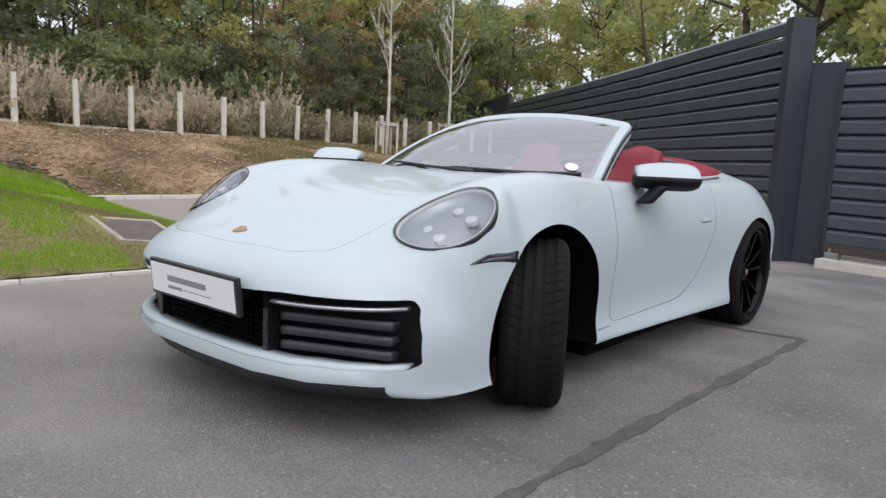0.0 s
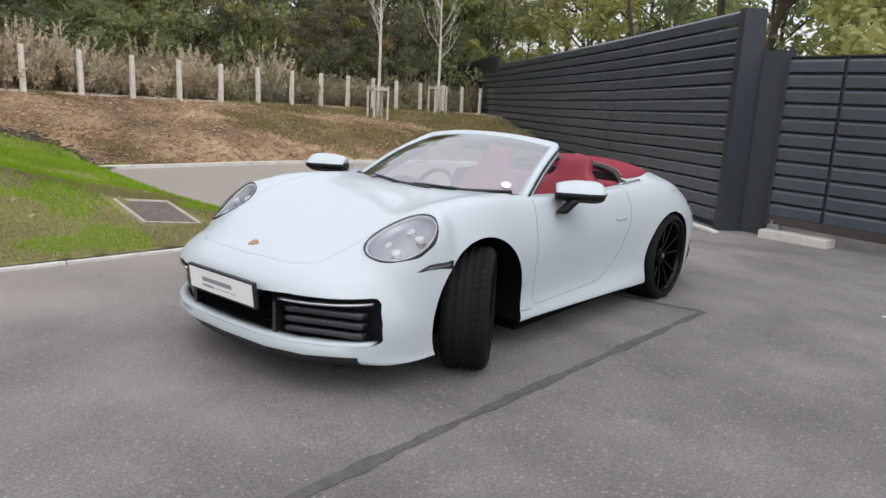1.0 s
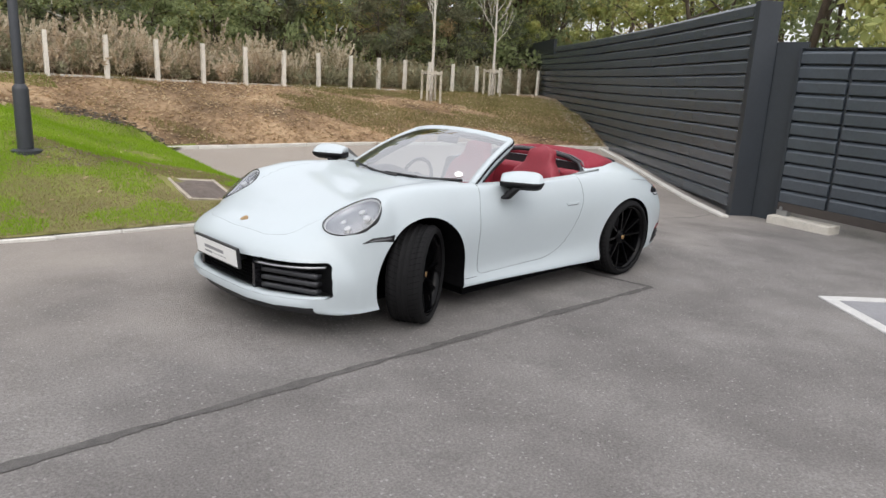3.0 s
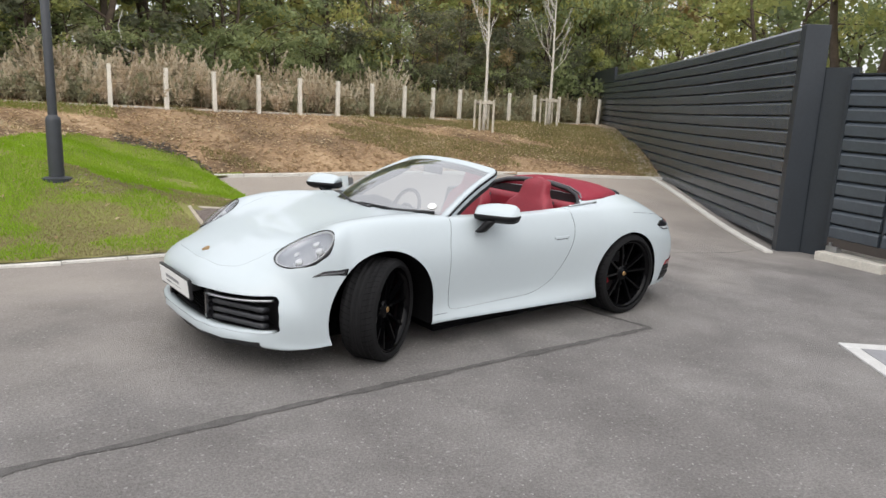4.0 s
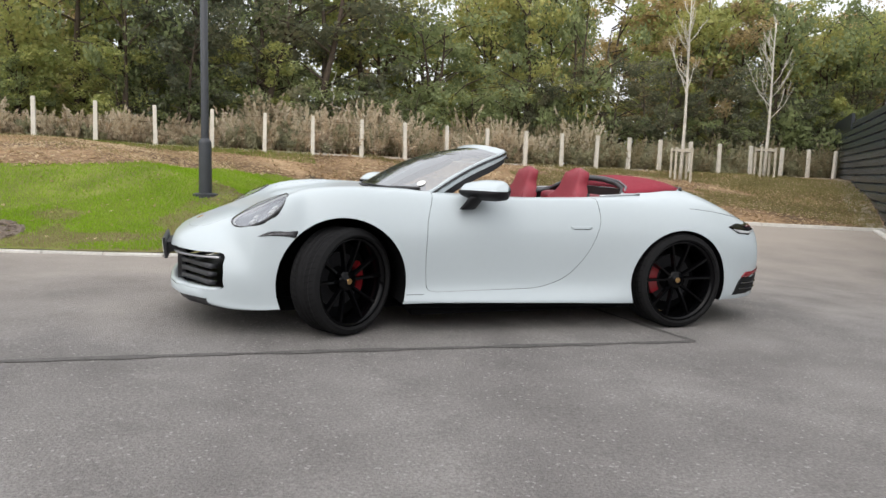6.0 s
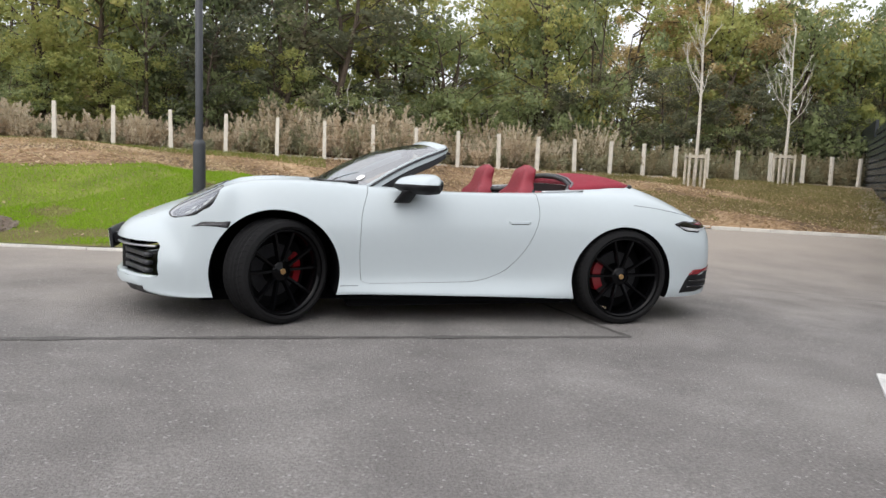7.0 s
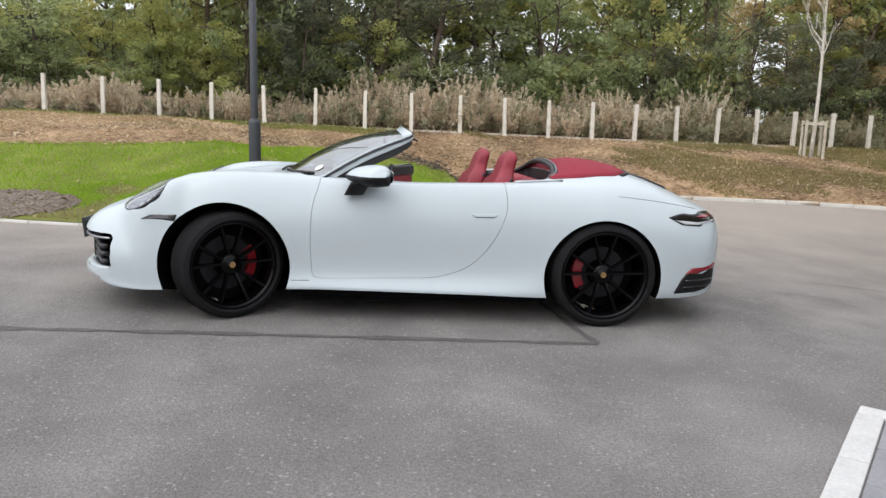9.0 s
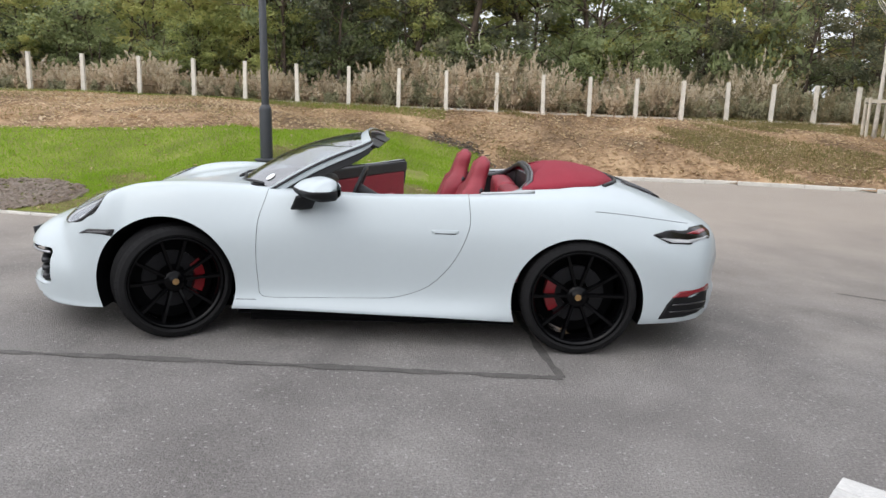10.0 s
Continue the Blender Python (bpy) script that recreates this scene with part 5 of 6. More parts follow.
pier = thing("gate_pier", "smooth anthracite steel gate pier", "pier", kind="structure")
GATE_D = Vector((-0.27, -0.963, 0))
GATE_A = math.atan2(GATE_D.y, GATE_D.x)
bm = bmesh.new()
box(bm, (-0.02, -0.24, -0.35), (0.14, 0.10, 2.99), Matrix.Translation(WALL_P) @ Matrix.Rotation(WALL_A, 4, "Z"), bevel=0.008)
part("pier_post", bm, PIER, pier)
bm = bmesh.new()
pa, pb = WALL_P + WALL_D * 0.0 - WALL_N * 0.243, Vector((6.70, -0.27, 0))
prism(bm, [tuple(p.xy) for p in (pa, pb, pb + Vector((0.2, 0.05, 0)), pa + Vector((0.2, 0.05, 0)))], Matrix(), 2.77, -0.35)
part("closing_post", bm, PIER, pier)

gate = thing("gate_sliding", "anthracite slatted sliding gate, closed", "gate", kind="structure")
gp = Vector((6.66, -0.22, 0))
me = slat_mesh(0.785, 0.2018)
me2 = slat_mesh(2.45, 0.2018)
GROT = Matrix.Rotation(GATE_A + math.pi, 4, "Z")
for j in range(11):
    for s0, L, mm in ((0.0, 0.785, me), (0.815, 2.45, me2), (3.295, 2.45, me2)):
        ob = part("slat", mm, None, gate)
        p = gp + GATE_D * (s0 + L)
        ob.location, ob.rotation_euler = (p.x, p.y, 0.095 + 0.2018 * j), (0, 0, GATE_A + math.pi)
bm = bmesh.new()
box(bm, (-5.75, -0.06, 2.315), (0.0, 0.04, 2.335), Matrix.Translation(gp) @ GROT)
box(bm, (-5.75, -0.05, 0.0), (0.0, -0.02, 2.32), Matrix.Translation(gp) @ GROT)
box(bm, (-0.03, -0.05, -0.02), (0.012, 0.066, 2.335), Matrix.Translation(gp) @ GROT, bevel=0.004)
part("gate_frame", bm, PIER, gate)
bm = bmesh.new()
box(bm, (-5.75, -0.06, -0.03), (0.012, 0.062, 0.092), Matrix.Translation(gp) @ GROT, bevel=0.006)
part("bottom_rail", bm, RAIL, gate, "brownish dark bottom rail")
for s0 in (0.80, 3.28):
    bm = bmesh.new()
    box(bm, (-s0 - 0.02, -0.04, 0.09), (-s0 + 0.02, 0.022, 2.32), Matrix.Translation(gp) @ GROT)
    part("gate_mullion", bm, PIER, gate)

# ---- unseen wall, added to block low light and darken side reflections ----
bm = bmesh.new()
box(bm, (-22, -16.4, -0.4), (16, -16.0, 2.6))
tagged(part("wall_south", bm, PLASTER), "plain grey wall added out of view to darken side reflections", "wall", kind="structure")

# ---- fence of concrete posts along the top of the bank ----
fence = thing("fence", "row of pale square concrete fence posts with wires", "fence", kind="structure")
POSTS = [-14.4, -12.9, -11.5, -10.0, -8.65, -7.24, -5.87, -4.58, -3.26, -1.97, -0.70, 0.51, 1.79, 2.98, 4.16, 5.35, 6.52, 7.68, 8.84, 9.97, 11.1, 12.25, 13.4, 14.7, 16.0, 17.2, 18.4]


def fence_y(x):
    return 13.45 + 0.05 * max(0.0, x - 8)


bm = bmesh.new()
box(bm, (-0.052, -0.052, -0.3), (0.052, 0.052, 0.98), bevel=0.012)
for v in bm.verts:
    if v.co.z > 0.9:
        v.co.x *= 0.8
post_me = mesh_of(bm, "post", POSTC)
for i, x in enumerate(POSTS):
    y = fence_y(x)
    ob = part("post", post_me, None, fence)
    ob.location, ob.rotation_euler = (x, y, float(lie(x, y)) - 0.02), (random.uniform(-0.02, 0.02), random.uniform(-0.02, 0.02), random.uniform(-0.1, 0.1))
for h in (0.25, 0.55, 0.85):
    bm = bmesh.new()
    tube(bm, [(x, fence_y(x), float(lie(x, fence_y(x))) + h) for x in POSTS], 0.0025, 4)
    part("wire", bm, DISC, fence)
bm = bmesh.new()
board = [(x, fence_y(x) + 0.06, float(lie(x, fence_y(x)))) for x in POSTS]
for a, b in zip(board, board[1:]):
    vs = [bm.verts.new(p) for p in ((a[0], a[1], a[2] - 0.15), (b[0], b[1], b[2] - 0.15), (b[0], b[1], b[2] + 0.03), (a[0], a[1], a[2] + 0.03), (a[0], a[1] + 0.05, a[2] + 0.03), (b[0], b[1] + 0.05, b[2] + 0.03))]
    bm.faces.new(vs[:4]), bm.faces.new((vs[3], vs[2], vs[5], vs[4]))
part("gravel_board", bm, CONCRETE, fence)

# ---- lamp post ----
lamp = thing("lamp_post", "dark grey steel lamp post with thicker base on the turf", "lamp post", at=(-2.11, 5.22, float(lie(-2.11, 5.22)) - 0.01))
bm = bmesh.new()
spun(bm, [(0.0001, -0.2), (0.175, -0.2), (0.175, 0.006), (0.12, 0.018), (0.0001, 0.03)], 28, closed=False)
part("base_plate", bm, LAMPP, lamp, smooth=False)
bm = bmesh.new()
spun(bm, [(0.088, 0.0), (0.086, 0.70), (0.08, 0.735), (0.062, 0.755), (0.056, 0.77), (0.0001, 0.77)], 28, closed=False)
part("lower_tube", bm, LAMPP, lamp, smooth=True)
bm = bmesh.new()
spun(bm, [(0.054, 0.6), (0.046, 5.4), (0.0001, 5.4)], 24, closed=False)
part("pole", bm, LAMPP, lamp, smooth=True)

# ---- concrete footing beside the pier ----
bm = bmesh.new()
box(bm, (0.0, -0.14, -0.4), (0.95, 0.16, -0.10), Matrix.Translation((6.54, -0.20, 0)) @ Matrix.Rotation(GATE_A + 0.08, 4, "Z"), bevel=0.012)
tagged(part("concrete_footing", bm, CONCRETE), "pale concrete footing block below the gate", "footing")
bm = bmesh.new()
box(bm, (-0.09, -0.05, -0.09), (0.09, 0.05, -0.01), Matrix.Translation((6.58, -0.34, -0.01)) @ Matrix.Rotation(GATE_A, 4, "Z"), bevel=0.01)
tube(bm, [(6.56, -0.30, -0.03), (6.56, -0.30, 0.03)], 0.022, 10)
tagged(part("gate_roller", bm, SILVER), "small grey gate roller bolted to the footing", "gate hardware")

# ---- white kerb and paving at the yard's corner ----
C0, ARM_A, ARM_B = Vector((2.07, -2.35, 0)), Vector((0.737, -0.676, 0)), Vector((-0.660, -0.751, 0))
white = thing("kerb_white", "white-painted flush kerb turning a corner", "kerb", kind="structure")
for d, n, inner in ((ARM_A, 7, ARM_B), (ARM_B, 8, ARM_A)):
    bm = bmesh.new()
    box(bm, (0.003, 0, -0.15), (0.597, 0.115, 0.014), bevel=0.008)
    if d.cross(inner).z < 0:
        for v in bm.verts:
            v.co.y *= -1
        bmesh.ops.reverse_faces(bm, faces=bm.faces[:])
    me = mesh_of(bm, "kerb_stone", WHITEK)
    for k in range(n):
        p = C0 + d * (0.6 * k + (0.115 if d is ARM_B else 0.0))
        ob = part("kerb_stone", me, None, white)
        ob.location, ob.rotation_euler = (p.x, p.y, float(dip(p.x, p.y))), (0, 0, math.atan2(d.y, d.x))
paving = thing("pavement", "small grey paving slabs inside the white kerb", "paving", kind="structure")
bm = bmesh.new()
box(bm, (0.003, 0.003, -0.12), (0.397, 0.397, 0.011), bevel=0.003)
slab_me = mesh_of(bm, "slab", PAVING)
PAV_A = math.atan2(ARM_B.y, ARM_B.x)
PAV_N = Vector((-ARM_B.y, ARM_B.x, 0))
for i in range(11):
    for j in range(9):
        p = C0 + ARM_B * (0.12 + 0.4 * i) + ARM_A * (0.12 + 0.4 * j)
        ob = part("slab", slab_me, None, paving)
        along, across = p + ARM_B * 0.4, p + PAV_N * 0.4
        low = float(dip(p.x, p.y))
        tilt = (math.atan((float(dip(across.x, across.y)) - low) / 0.4), -math.atan((float(dip(along.x, along.y)) - low) / 0.4), PAV_A)
        ob.location, ob.rotation_euler = (p.x, p.y, low + 0.004 - random.uniform(0, 0.004)), tilt

# ---- joints in the tarmac ----
def ribbon(name, pts, width, label):
    rng = random.Random(3)
    path = []
    for a, b in zip(pts, pts[1:]):
        n = max(2, int((Vector(b) - Vector(a)).length / 0.06))
        path += [Vector(a).lerp(Vector(b), k / n) for k in range(n)]
    path.append(Vector(pts[-1]))
    v, f = [], []
    for i, p in enumerate(path):
        d = (path[min(i + 1, len(path) - 1)] - path[max(i - 1, 0)]).normalized()
        s, w = Vector((-d.y, d.x)), width * rng.uniform(0.8, 1.2) * (1 + 0.3 * math.sin(0.31 * i) + 0.25 * math.sin(0.83 * i + 1))
        o = s * rng.uniform(-0.1, 0.1) * width
        for q in (p + o - s * w / 2, p + o + s * w / 2):
            v.append((q.x, q.y, float(dip(q.x, q.y)) + 0.004))
        if i:
            f.append((2 * i - 2, 2 * i - 1, 2 * i + 1, 2 * i))
    return tagged(new(name, raw(v, f, name, JOINT)), label, "road joint", kind="structure")


ribbon("trim_joint_long", [(-9.0, -1.2), (-3.7, -1.225), (-2.7, -1.23), (-1.6, -1.235), (-0.3, -1.265), (1.075, -1.300)], 0.056, "dark bitumen joint across the tarmac")
ribbon("trim_joint_short", [(1.075, -1.300), (1.03, -1.0), (0.95, -0.2), (0.9, 0.8)], 0.042, "dark bitumen joint turning under the car")
ribbon("trim_crack", [(3.9, 1.0), (4.8, 0.75), (5.6, 0.6), (6.2, 0.62)], 0.018, "thin dark crack in the tarmac")

# ---- drain in the turf ----
drain = thing("drain_cover", "rusty iron drain grating in a pale concrete surround", "drain")
dz = float(lie(-0.55, 4.25)) - float(lie(-0.62, 3.42))
DM = Matrix.Translation((-0.585, 3.84, (float(lie(-0.55, 4.25)) + float(lie(-0.62, 3.42))) / 2 - 0.005)) @ Matrix.Rotation(radians(83), 4, "Z") @ Matrix.Rotation(-math.atan2(dz, 0.83), 4, "Y") @ Matrix.Rotation(radians(6), 4, "X")
bm = bmesh.new()
for lo, hi in (((-0.42, -0.30, -0.2), (0.45, -0.25, 0.022)), ((-0.42, 0.26, -0.2), (0.45, 0.31, 0.024)), ((-0.42, -0.25, -0.2), (-0.38, 0.26, 0.02)), ((0.36, -0.25, -0.2), (0.45, 0.26, 0.018))):
    box(bm, lo, hi, DM, bevel=0.008)
part("surround", bm, DIRTY, drain, "pale concrete surround")
bm = bmesh.new()
box(bm, (-0.38, -0.25, -0.1), (0.36, 0.26, 0.005), DM)
part("tray", bm, IRON, drain)
for k in range(18):
    bm = bmesh.new()
    x = -0.372 + 0.041 * k
    box(bm, (x, -0.245, 0.0), (x + 0.026, 0.255, 0.022), DM)
    part("grating_bar", bm, IRON, drain)

# ---- woodland ----
def leaf_cloud(centres, sizes, count, leaf, rng, flat=0.8):
    """Leaves as small bent quads scattered through clumps."""
    n = len(centres)
    pick = rng.integers(0, n, count)
    c, s = np.asarray(centres)[pick], np.asarray(sizes)[pick]
    d = rng.normal(size=(count, 3))
    d /= np.linalg.norm(d, axis=1)[:, None]
    r = rng.random(count) ** 0.45
    p = c + d * (r * s)[:, None] * (1, 1, flat)
    a = rng.normal(size=(count, 3))
    a /= np.linalg.norm(a, axis=1)[:, None]
    b = np.cross(a, rng.normal(size=(count, 3)))
    b /= np.linalg.norm(b, axis=1)[:, None]
    L = leaf * (0.45 + 0.75 * rng.random(count))[:, None]
    v = np.stack([p - a * L, p + b * L * 0.55, p + a * L, p - b * L * 0.55], 1).reshape(-1, 3)
    f = np.arange(4 * count).reshape(-1, 4)
    return v, f


def np_mesh(v, f, name, mat):
    me = bpy.data.meshes.new(name)
    me.vertices.add(len(v))
    me.vertices.foreach_set("co", np.asarray(v, np.float32).ravel())
    k = f.shape[1]
    me.loops.add(f.size)
    me.loops.foreach_set("vertex_index", f.ravel().astype(np.int32))
    me.polygons.add(len(f))
    me.polygons.foreach_set("loop_start", np.arange(0, f.size, k, dtype=np.int32))
    me.materials.append(mat)
    me.update(calc_edges=True)
    return me


def tree(seed, height, spread, leaves, leaf, mat, label, low=0.12, stems=1):
    """Tapered trunk, forking limbs, and a ragged crown of leaves in clumps."""
    rng = np.random.default_rng(seed)
    top = thing("tree", label, "tree", "trees of the wood")
    bm = bmesh.new()
    clumps, sizes = [], []
    for s in range(stems):
        lean = rng.normal(0, 0.10, 2)
        base = rng.normal(0, 0.25 * (stems > 1), 2)
        pts = [(base[0] + lean[0] * z * 1.2 + 0.1 * math.sin(z + seed), base[1] + lean[1] * z, z) for z in np.linspace(-0.3, height * 0.9, 7)]
        tube(bm, pts, list(np.linspace(0.11 * height / 7, 0.015, 7)), 7)
        for k in range(13):
            z = height * rng.uniform(low, 0.92)
            t = z / (height * 0.9)
            i = min(int(t * 6), 5)
            o = Vector(pts[i]).lerp(Vector(pts[i + 1]), float(t * 6 - i))
            a, reach = rng.uniform(0, 6.28), spread * rng.uniform(0.35, 1.0) * (1.15 - 0.6 * abs(t - 0.45))
            e = o + Vector((math.cos(a) * reach, math.sin(a) * reach, reach * rng.uniform(0.1, 0.7)))
            mid = o.lerp(e, 0.5) + Vector((0, 0, 0.12 * reach))
            tube(bm, [o, mid, e], [0.035 * height / 7, 0.02, 0.006], 5, cap=False)
            for q in (0.45, 0.75, 1.0):
                c = o.lerp(e, q) + Vector([float(w) for w in rng.normal(0, 0.18, 3)])
                clumps.append(tuple(c)), sizes.append(rng.uniform(0.24, 0.66) * spread / 2.2)
    part("trunk", bm, BARK, top, smooth=True)
    v, f = leaf_cloud(clumps, sizes, leaves, leaf, rng)
    part("crown", np_mesh(v, f, "crown", mat), None, top, "ragged crown of small leaves")
    return top


KINDS = [
    tree(11, 8.5, 2.6, 7600, 0.096, LEAF_A, "tall dark green broadleaf tree in dense wood", 0.10, 2),
    tree(12, 6.5, 2.3, 6500, 0.092, LEAF_B, "yellowing broadleaf tree at the wood's edge", 0.08, 2),
    tree(13, 9.5, 2.4, 5400, 0.086, LEAF_C, "thinly leaved tree turning rusty brown", 0.22, 1),
    tree(14, 5.0, 2.2, 6200, 0.088, LEAF_A, "dense dark green shrub-like tree", 0.05, 3),
    tree(15, 7.5, 2.2, 6000, 0.094, LEAF_B, "olive-green tree with yellow patches", 0.15, 2),
    tree(16, 7.5, 2.4, 6400, 0.092, LEAF_D, "brownish-green tree with shade darkened into its leaf colour", 0.08, 2),
]
KIND_HEIGHTS = (8.5, 6.5, 9.5, 5.0, 7.5, 7.5)
rng = np.random.default_rng(5)
slots = []
for row, (dy, step) in enumerate(((3.9, 2.1), (6.6, 2.4), (10.0, 2.9), (14.5, 3.6))):
    x = -22.0 - 2 * row
    while x < 27 + 4 * row:
        slots.append((x + rng.normal(0, 0.35), fence_y(x) + dy + rng.normal(0, 0.45), row))
        x += step * rng.uniform(0.8, 1.2)
firsts = []
for i, (x, y, row) in enumerate(slots):
    k = int(rng.choice([0, 1, 2, 3, 4], p=[[0.22, 0.24, 0.10, 0.30, 0.14], [0.30, 0.15, 0.2, 0.15, 0.2], [0.35, 0.1, 0.3, 0.05, 0.2], [0.4, 0.1, 0.35, 0.0, 0.15]][row]))
    sc = rng.uniform(0.8, 1.2)
    low = 1 - 0.32 * math.exp(-((x - 5.9) / 1.7) ** 2) - 0.5 * float(smoothstep(-8.0, -11.0, x)) 
    if 1.0 < x < 9 and k in (0, 3) and i % 5 < 3:
        k = (1, 2, 4)[i % 3]
    if -3.6 < x < -0.5 and k in (1, 4) and i % 2:
        k = 0
    if x < -3.6 and k in (0, 3) and i % 3:
        k = 1
    if x > 10.5 and row > 0:
        k = (4, 2, 1)[i % 3]
    if low < 0.8 and k in (0, 2) and x < 10:
        k = 3
    z = float(lie(x, y)) - 0.1
    # shade-coloured trees where the wood looks darkest
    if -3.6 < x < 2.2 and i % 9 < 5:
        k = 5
    if i < len(KINDS):
        k = i
    tall = rng.uniform(*((5.8, 7.2), (6.4, 7.8), (7.2, 8.6), (8.0, 9.6))[row]) / KIND_HEIGHTS[k]
    m = Matrix.Translation((x, y, z)) @ Matrix.Rotation(rng.uniform(0, 6.28), 4, "Z") @ Matrix.Diagonal((sc, sc, tall * low, 1))
    if i < len(KINDS):
        firsts.append((KINDS[i], m))
    else:
        copy_thing(KINDS[k], m)
# trees behind the slatted wall
for i in range(14):
    p = WALL_P + WALL_D * (1.0 + 1.9 * i) - WALL_N * (4.0 + 2.5 * (i % 3))
    k, sc = int(rng.integers(0, 5)), rng.uniform(1.1, 1.45)
    copy_thing(KINDS[k], Matrix.Translation((p.x, p.y, -0.3)) @ Matrix.Rotation(rng.uniform(0, 6.28), 4, "Z") @ Matrix.Diagonal((sc, sc, sc, 1)))
for i in range(6):
    p = gp + GATE_D * (1.5 * i) + Vector((6.0 + 2.2 * (i % 2), -1.0, 0))
    copy_thing(KINDS[int(rng.integers(0, 5))], Matrix.Translation((p.x, p.y, -0.3)) @ Matrix.Rotation(rng.uniform(0, 6.28), 4, "Z") @ Matrix.Diagonal((0.8, 0.8, 0.75, 1)))

# taller trees that close the view past the wall's end
for i in range(9):
    x = 15.0 + 2.6 * i
    y = fence_y(x) + 4.0 + 2.6 * (i % 3)
    sc = rng.uniform(0.95, 1.2)
    copy_thing(KINDS[(2, 4, 2, 1, 2)[i % 5]], Matrix.Translation((x, y, float(lie(x, y)) - 0.1)) @ Matrix.Rotation(rng.uniform(0, 6.28), 4, "Z") @ Matrix.Diagonal((sc, sc, sc, 1)))

# far foliage that closes the wood's depth, its shade put into the leaf colour
far_rng = np.random.default_rng(77)
fx = far_rng.uniform(-75, 75, 260)
fy = far_rng.uniform(33, 44, 260)
fc = np.stack([fx, fy, lie(fx, fy) + far_rng.uniform(0.2, 4.6, 260)], 1)
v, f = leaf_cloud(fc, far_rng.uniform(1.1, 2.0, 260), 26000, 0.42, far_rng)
tagged(new("far_woods", np_mesh(v, f, "far_woods", LEAF_D)), "dense foliage deep in the wood, its shade put into the colour", "woods", kind="stuff")

# low bushes that close the wood's foot, about half with shade in their colour
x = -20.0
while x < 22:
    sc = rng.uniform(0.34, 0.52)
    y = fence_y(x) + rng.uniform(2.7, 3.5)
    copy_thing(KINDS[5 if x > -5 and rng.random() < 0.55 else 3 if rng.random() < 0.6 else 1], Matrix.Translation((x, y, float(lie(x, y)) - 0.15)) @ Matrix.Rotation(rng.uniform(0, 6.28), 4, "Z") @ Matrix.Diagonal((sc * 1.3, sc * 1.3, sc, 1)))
    x += rng.uniform(0.8, 1.25)
for ob, m in firsts:
    ob.matrix_basis = m


# ---- young staked trees ----
def sapling(seed, at, height, fork, label):
    r = random.Random(seed)
    top = thing("young_tree", label, "young tree", "staked young trees", at=at)
    bm = bmesh.new()
    lean = Vector((r.uniform(-0.03, 0.03), r.uniform(-0.03, 0.03), 1))
    trunk = [lean * (height * t) + Vector((0.03 * math.sin(5 * t), 0, 0)) for t in np.linspace(-0.03, 1, 9)]
    tube(bm, trunk, list(np.linspace(0.055, 0.012, 9)), 8)
    part("trunk", bm, BIRCH, top, "pale slender trunk", smooth=True)
    bm = bmesh.new()

    def limb(o, d, length, rad, depth):
        mid = o + d * length * 0.5
        e = o + (d + Vector((0, 0, 0.25))).normalized() * length
        tube(bm, [o, mid, e], [rad, rad * 0.7, rad * 0.35], 5, cap=False)
        if depth:
            for _ in range(3):
                q = o.lerp(e, r.uniform(0.35, 0.95))
                limb(q, (d + Vector((r.uniform(-0.6, 0.6), r.uniform(-0.6, 0.6), r.uniform(0.1, 0.6)))).normalized(), length * r.uniform(0.4, 0.6), rad * 0.55, depth - 1)

    for k in range(18):
        t = fork / height + (1 - fork / height) * (k + r.random()) / 14
        a = r.uniform(0, 6.28)
        limb(lean * (height * t), Vector((math.cos(a) * 0.72, math.sin(a) * 0.72, 0.85)).normalized(), 1.5 * (1.15 - t), 0.014, 2)
    part("bare_crown", bm, BIRCH, top, "fine bare upswept branches", smooth=True)
    for a in (0.4, 2.0, 3.6, 5.2):
        bm = bmesh.new()
        x, y = 0.30 * math.cos(a), 0.30 * math.sin(a)
        tube(bm, [(x, y, -0.3), (x, y, 0.92)], 0.035, 8)
        part("stake", bm, STAKE, top, "round pale timber stake")
    for a, b in ((0.4, 2.0), (2.0, 3.6), (3.6, 5.2), (5.2, 0.4)):
        bm = bmesh.new()
        p, q = Vector((0.335 * math.cos(a), 0.335 * math.sin(a), 0.84)), Vector((0.335 * math.cos(b), 0.335 * math.sin(b), 0.84))
        d = (q - p).normalized()
        n = Vector((-d.y, d.x, 0)) * 0.012
        prism(bm, [(-0.04, 0), (0.04, 0), (0.04, (q - p).length), (-0.04, (q - p).length)], Matrix.Translation(p) @ Matrix((Vector((0, 0, 1)), d, Vector((0, 0, 1)).cross(d))).transposed().to_4x4(), 0.024)
        part("rail", bm, STAKE, top, "flat timber rail between stakes")
    bm = bmesh.new()
    tube(bm, [(-0.28, 0, 0.8), (0, 0.03, 0.8), (0.28, 0, 0.8)], 0.014, 6)
    part("tie", bm, STRAP, top, "black rubber tree tie")
    return top


sapling(4, (10.43, 11.62, float(lie(10.43, 11.62)) - 0.02), 5.0, 2.0, "bare pale young tree tied to a square of stakes")
sapling(9, (14.1, 12.5, float(lie(14.1, 12.5)) - 0.02), 4.6, 1.7, "bare young tree forking low, tied to stakes")

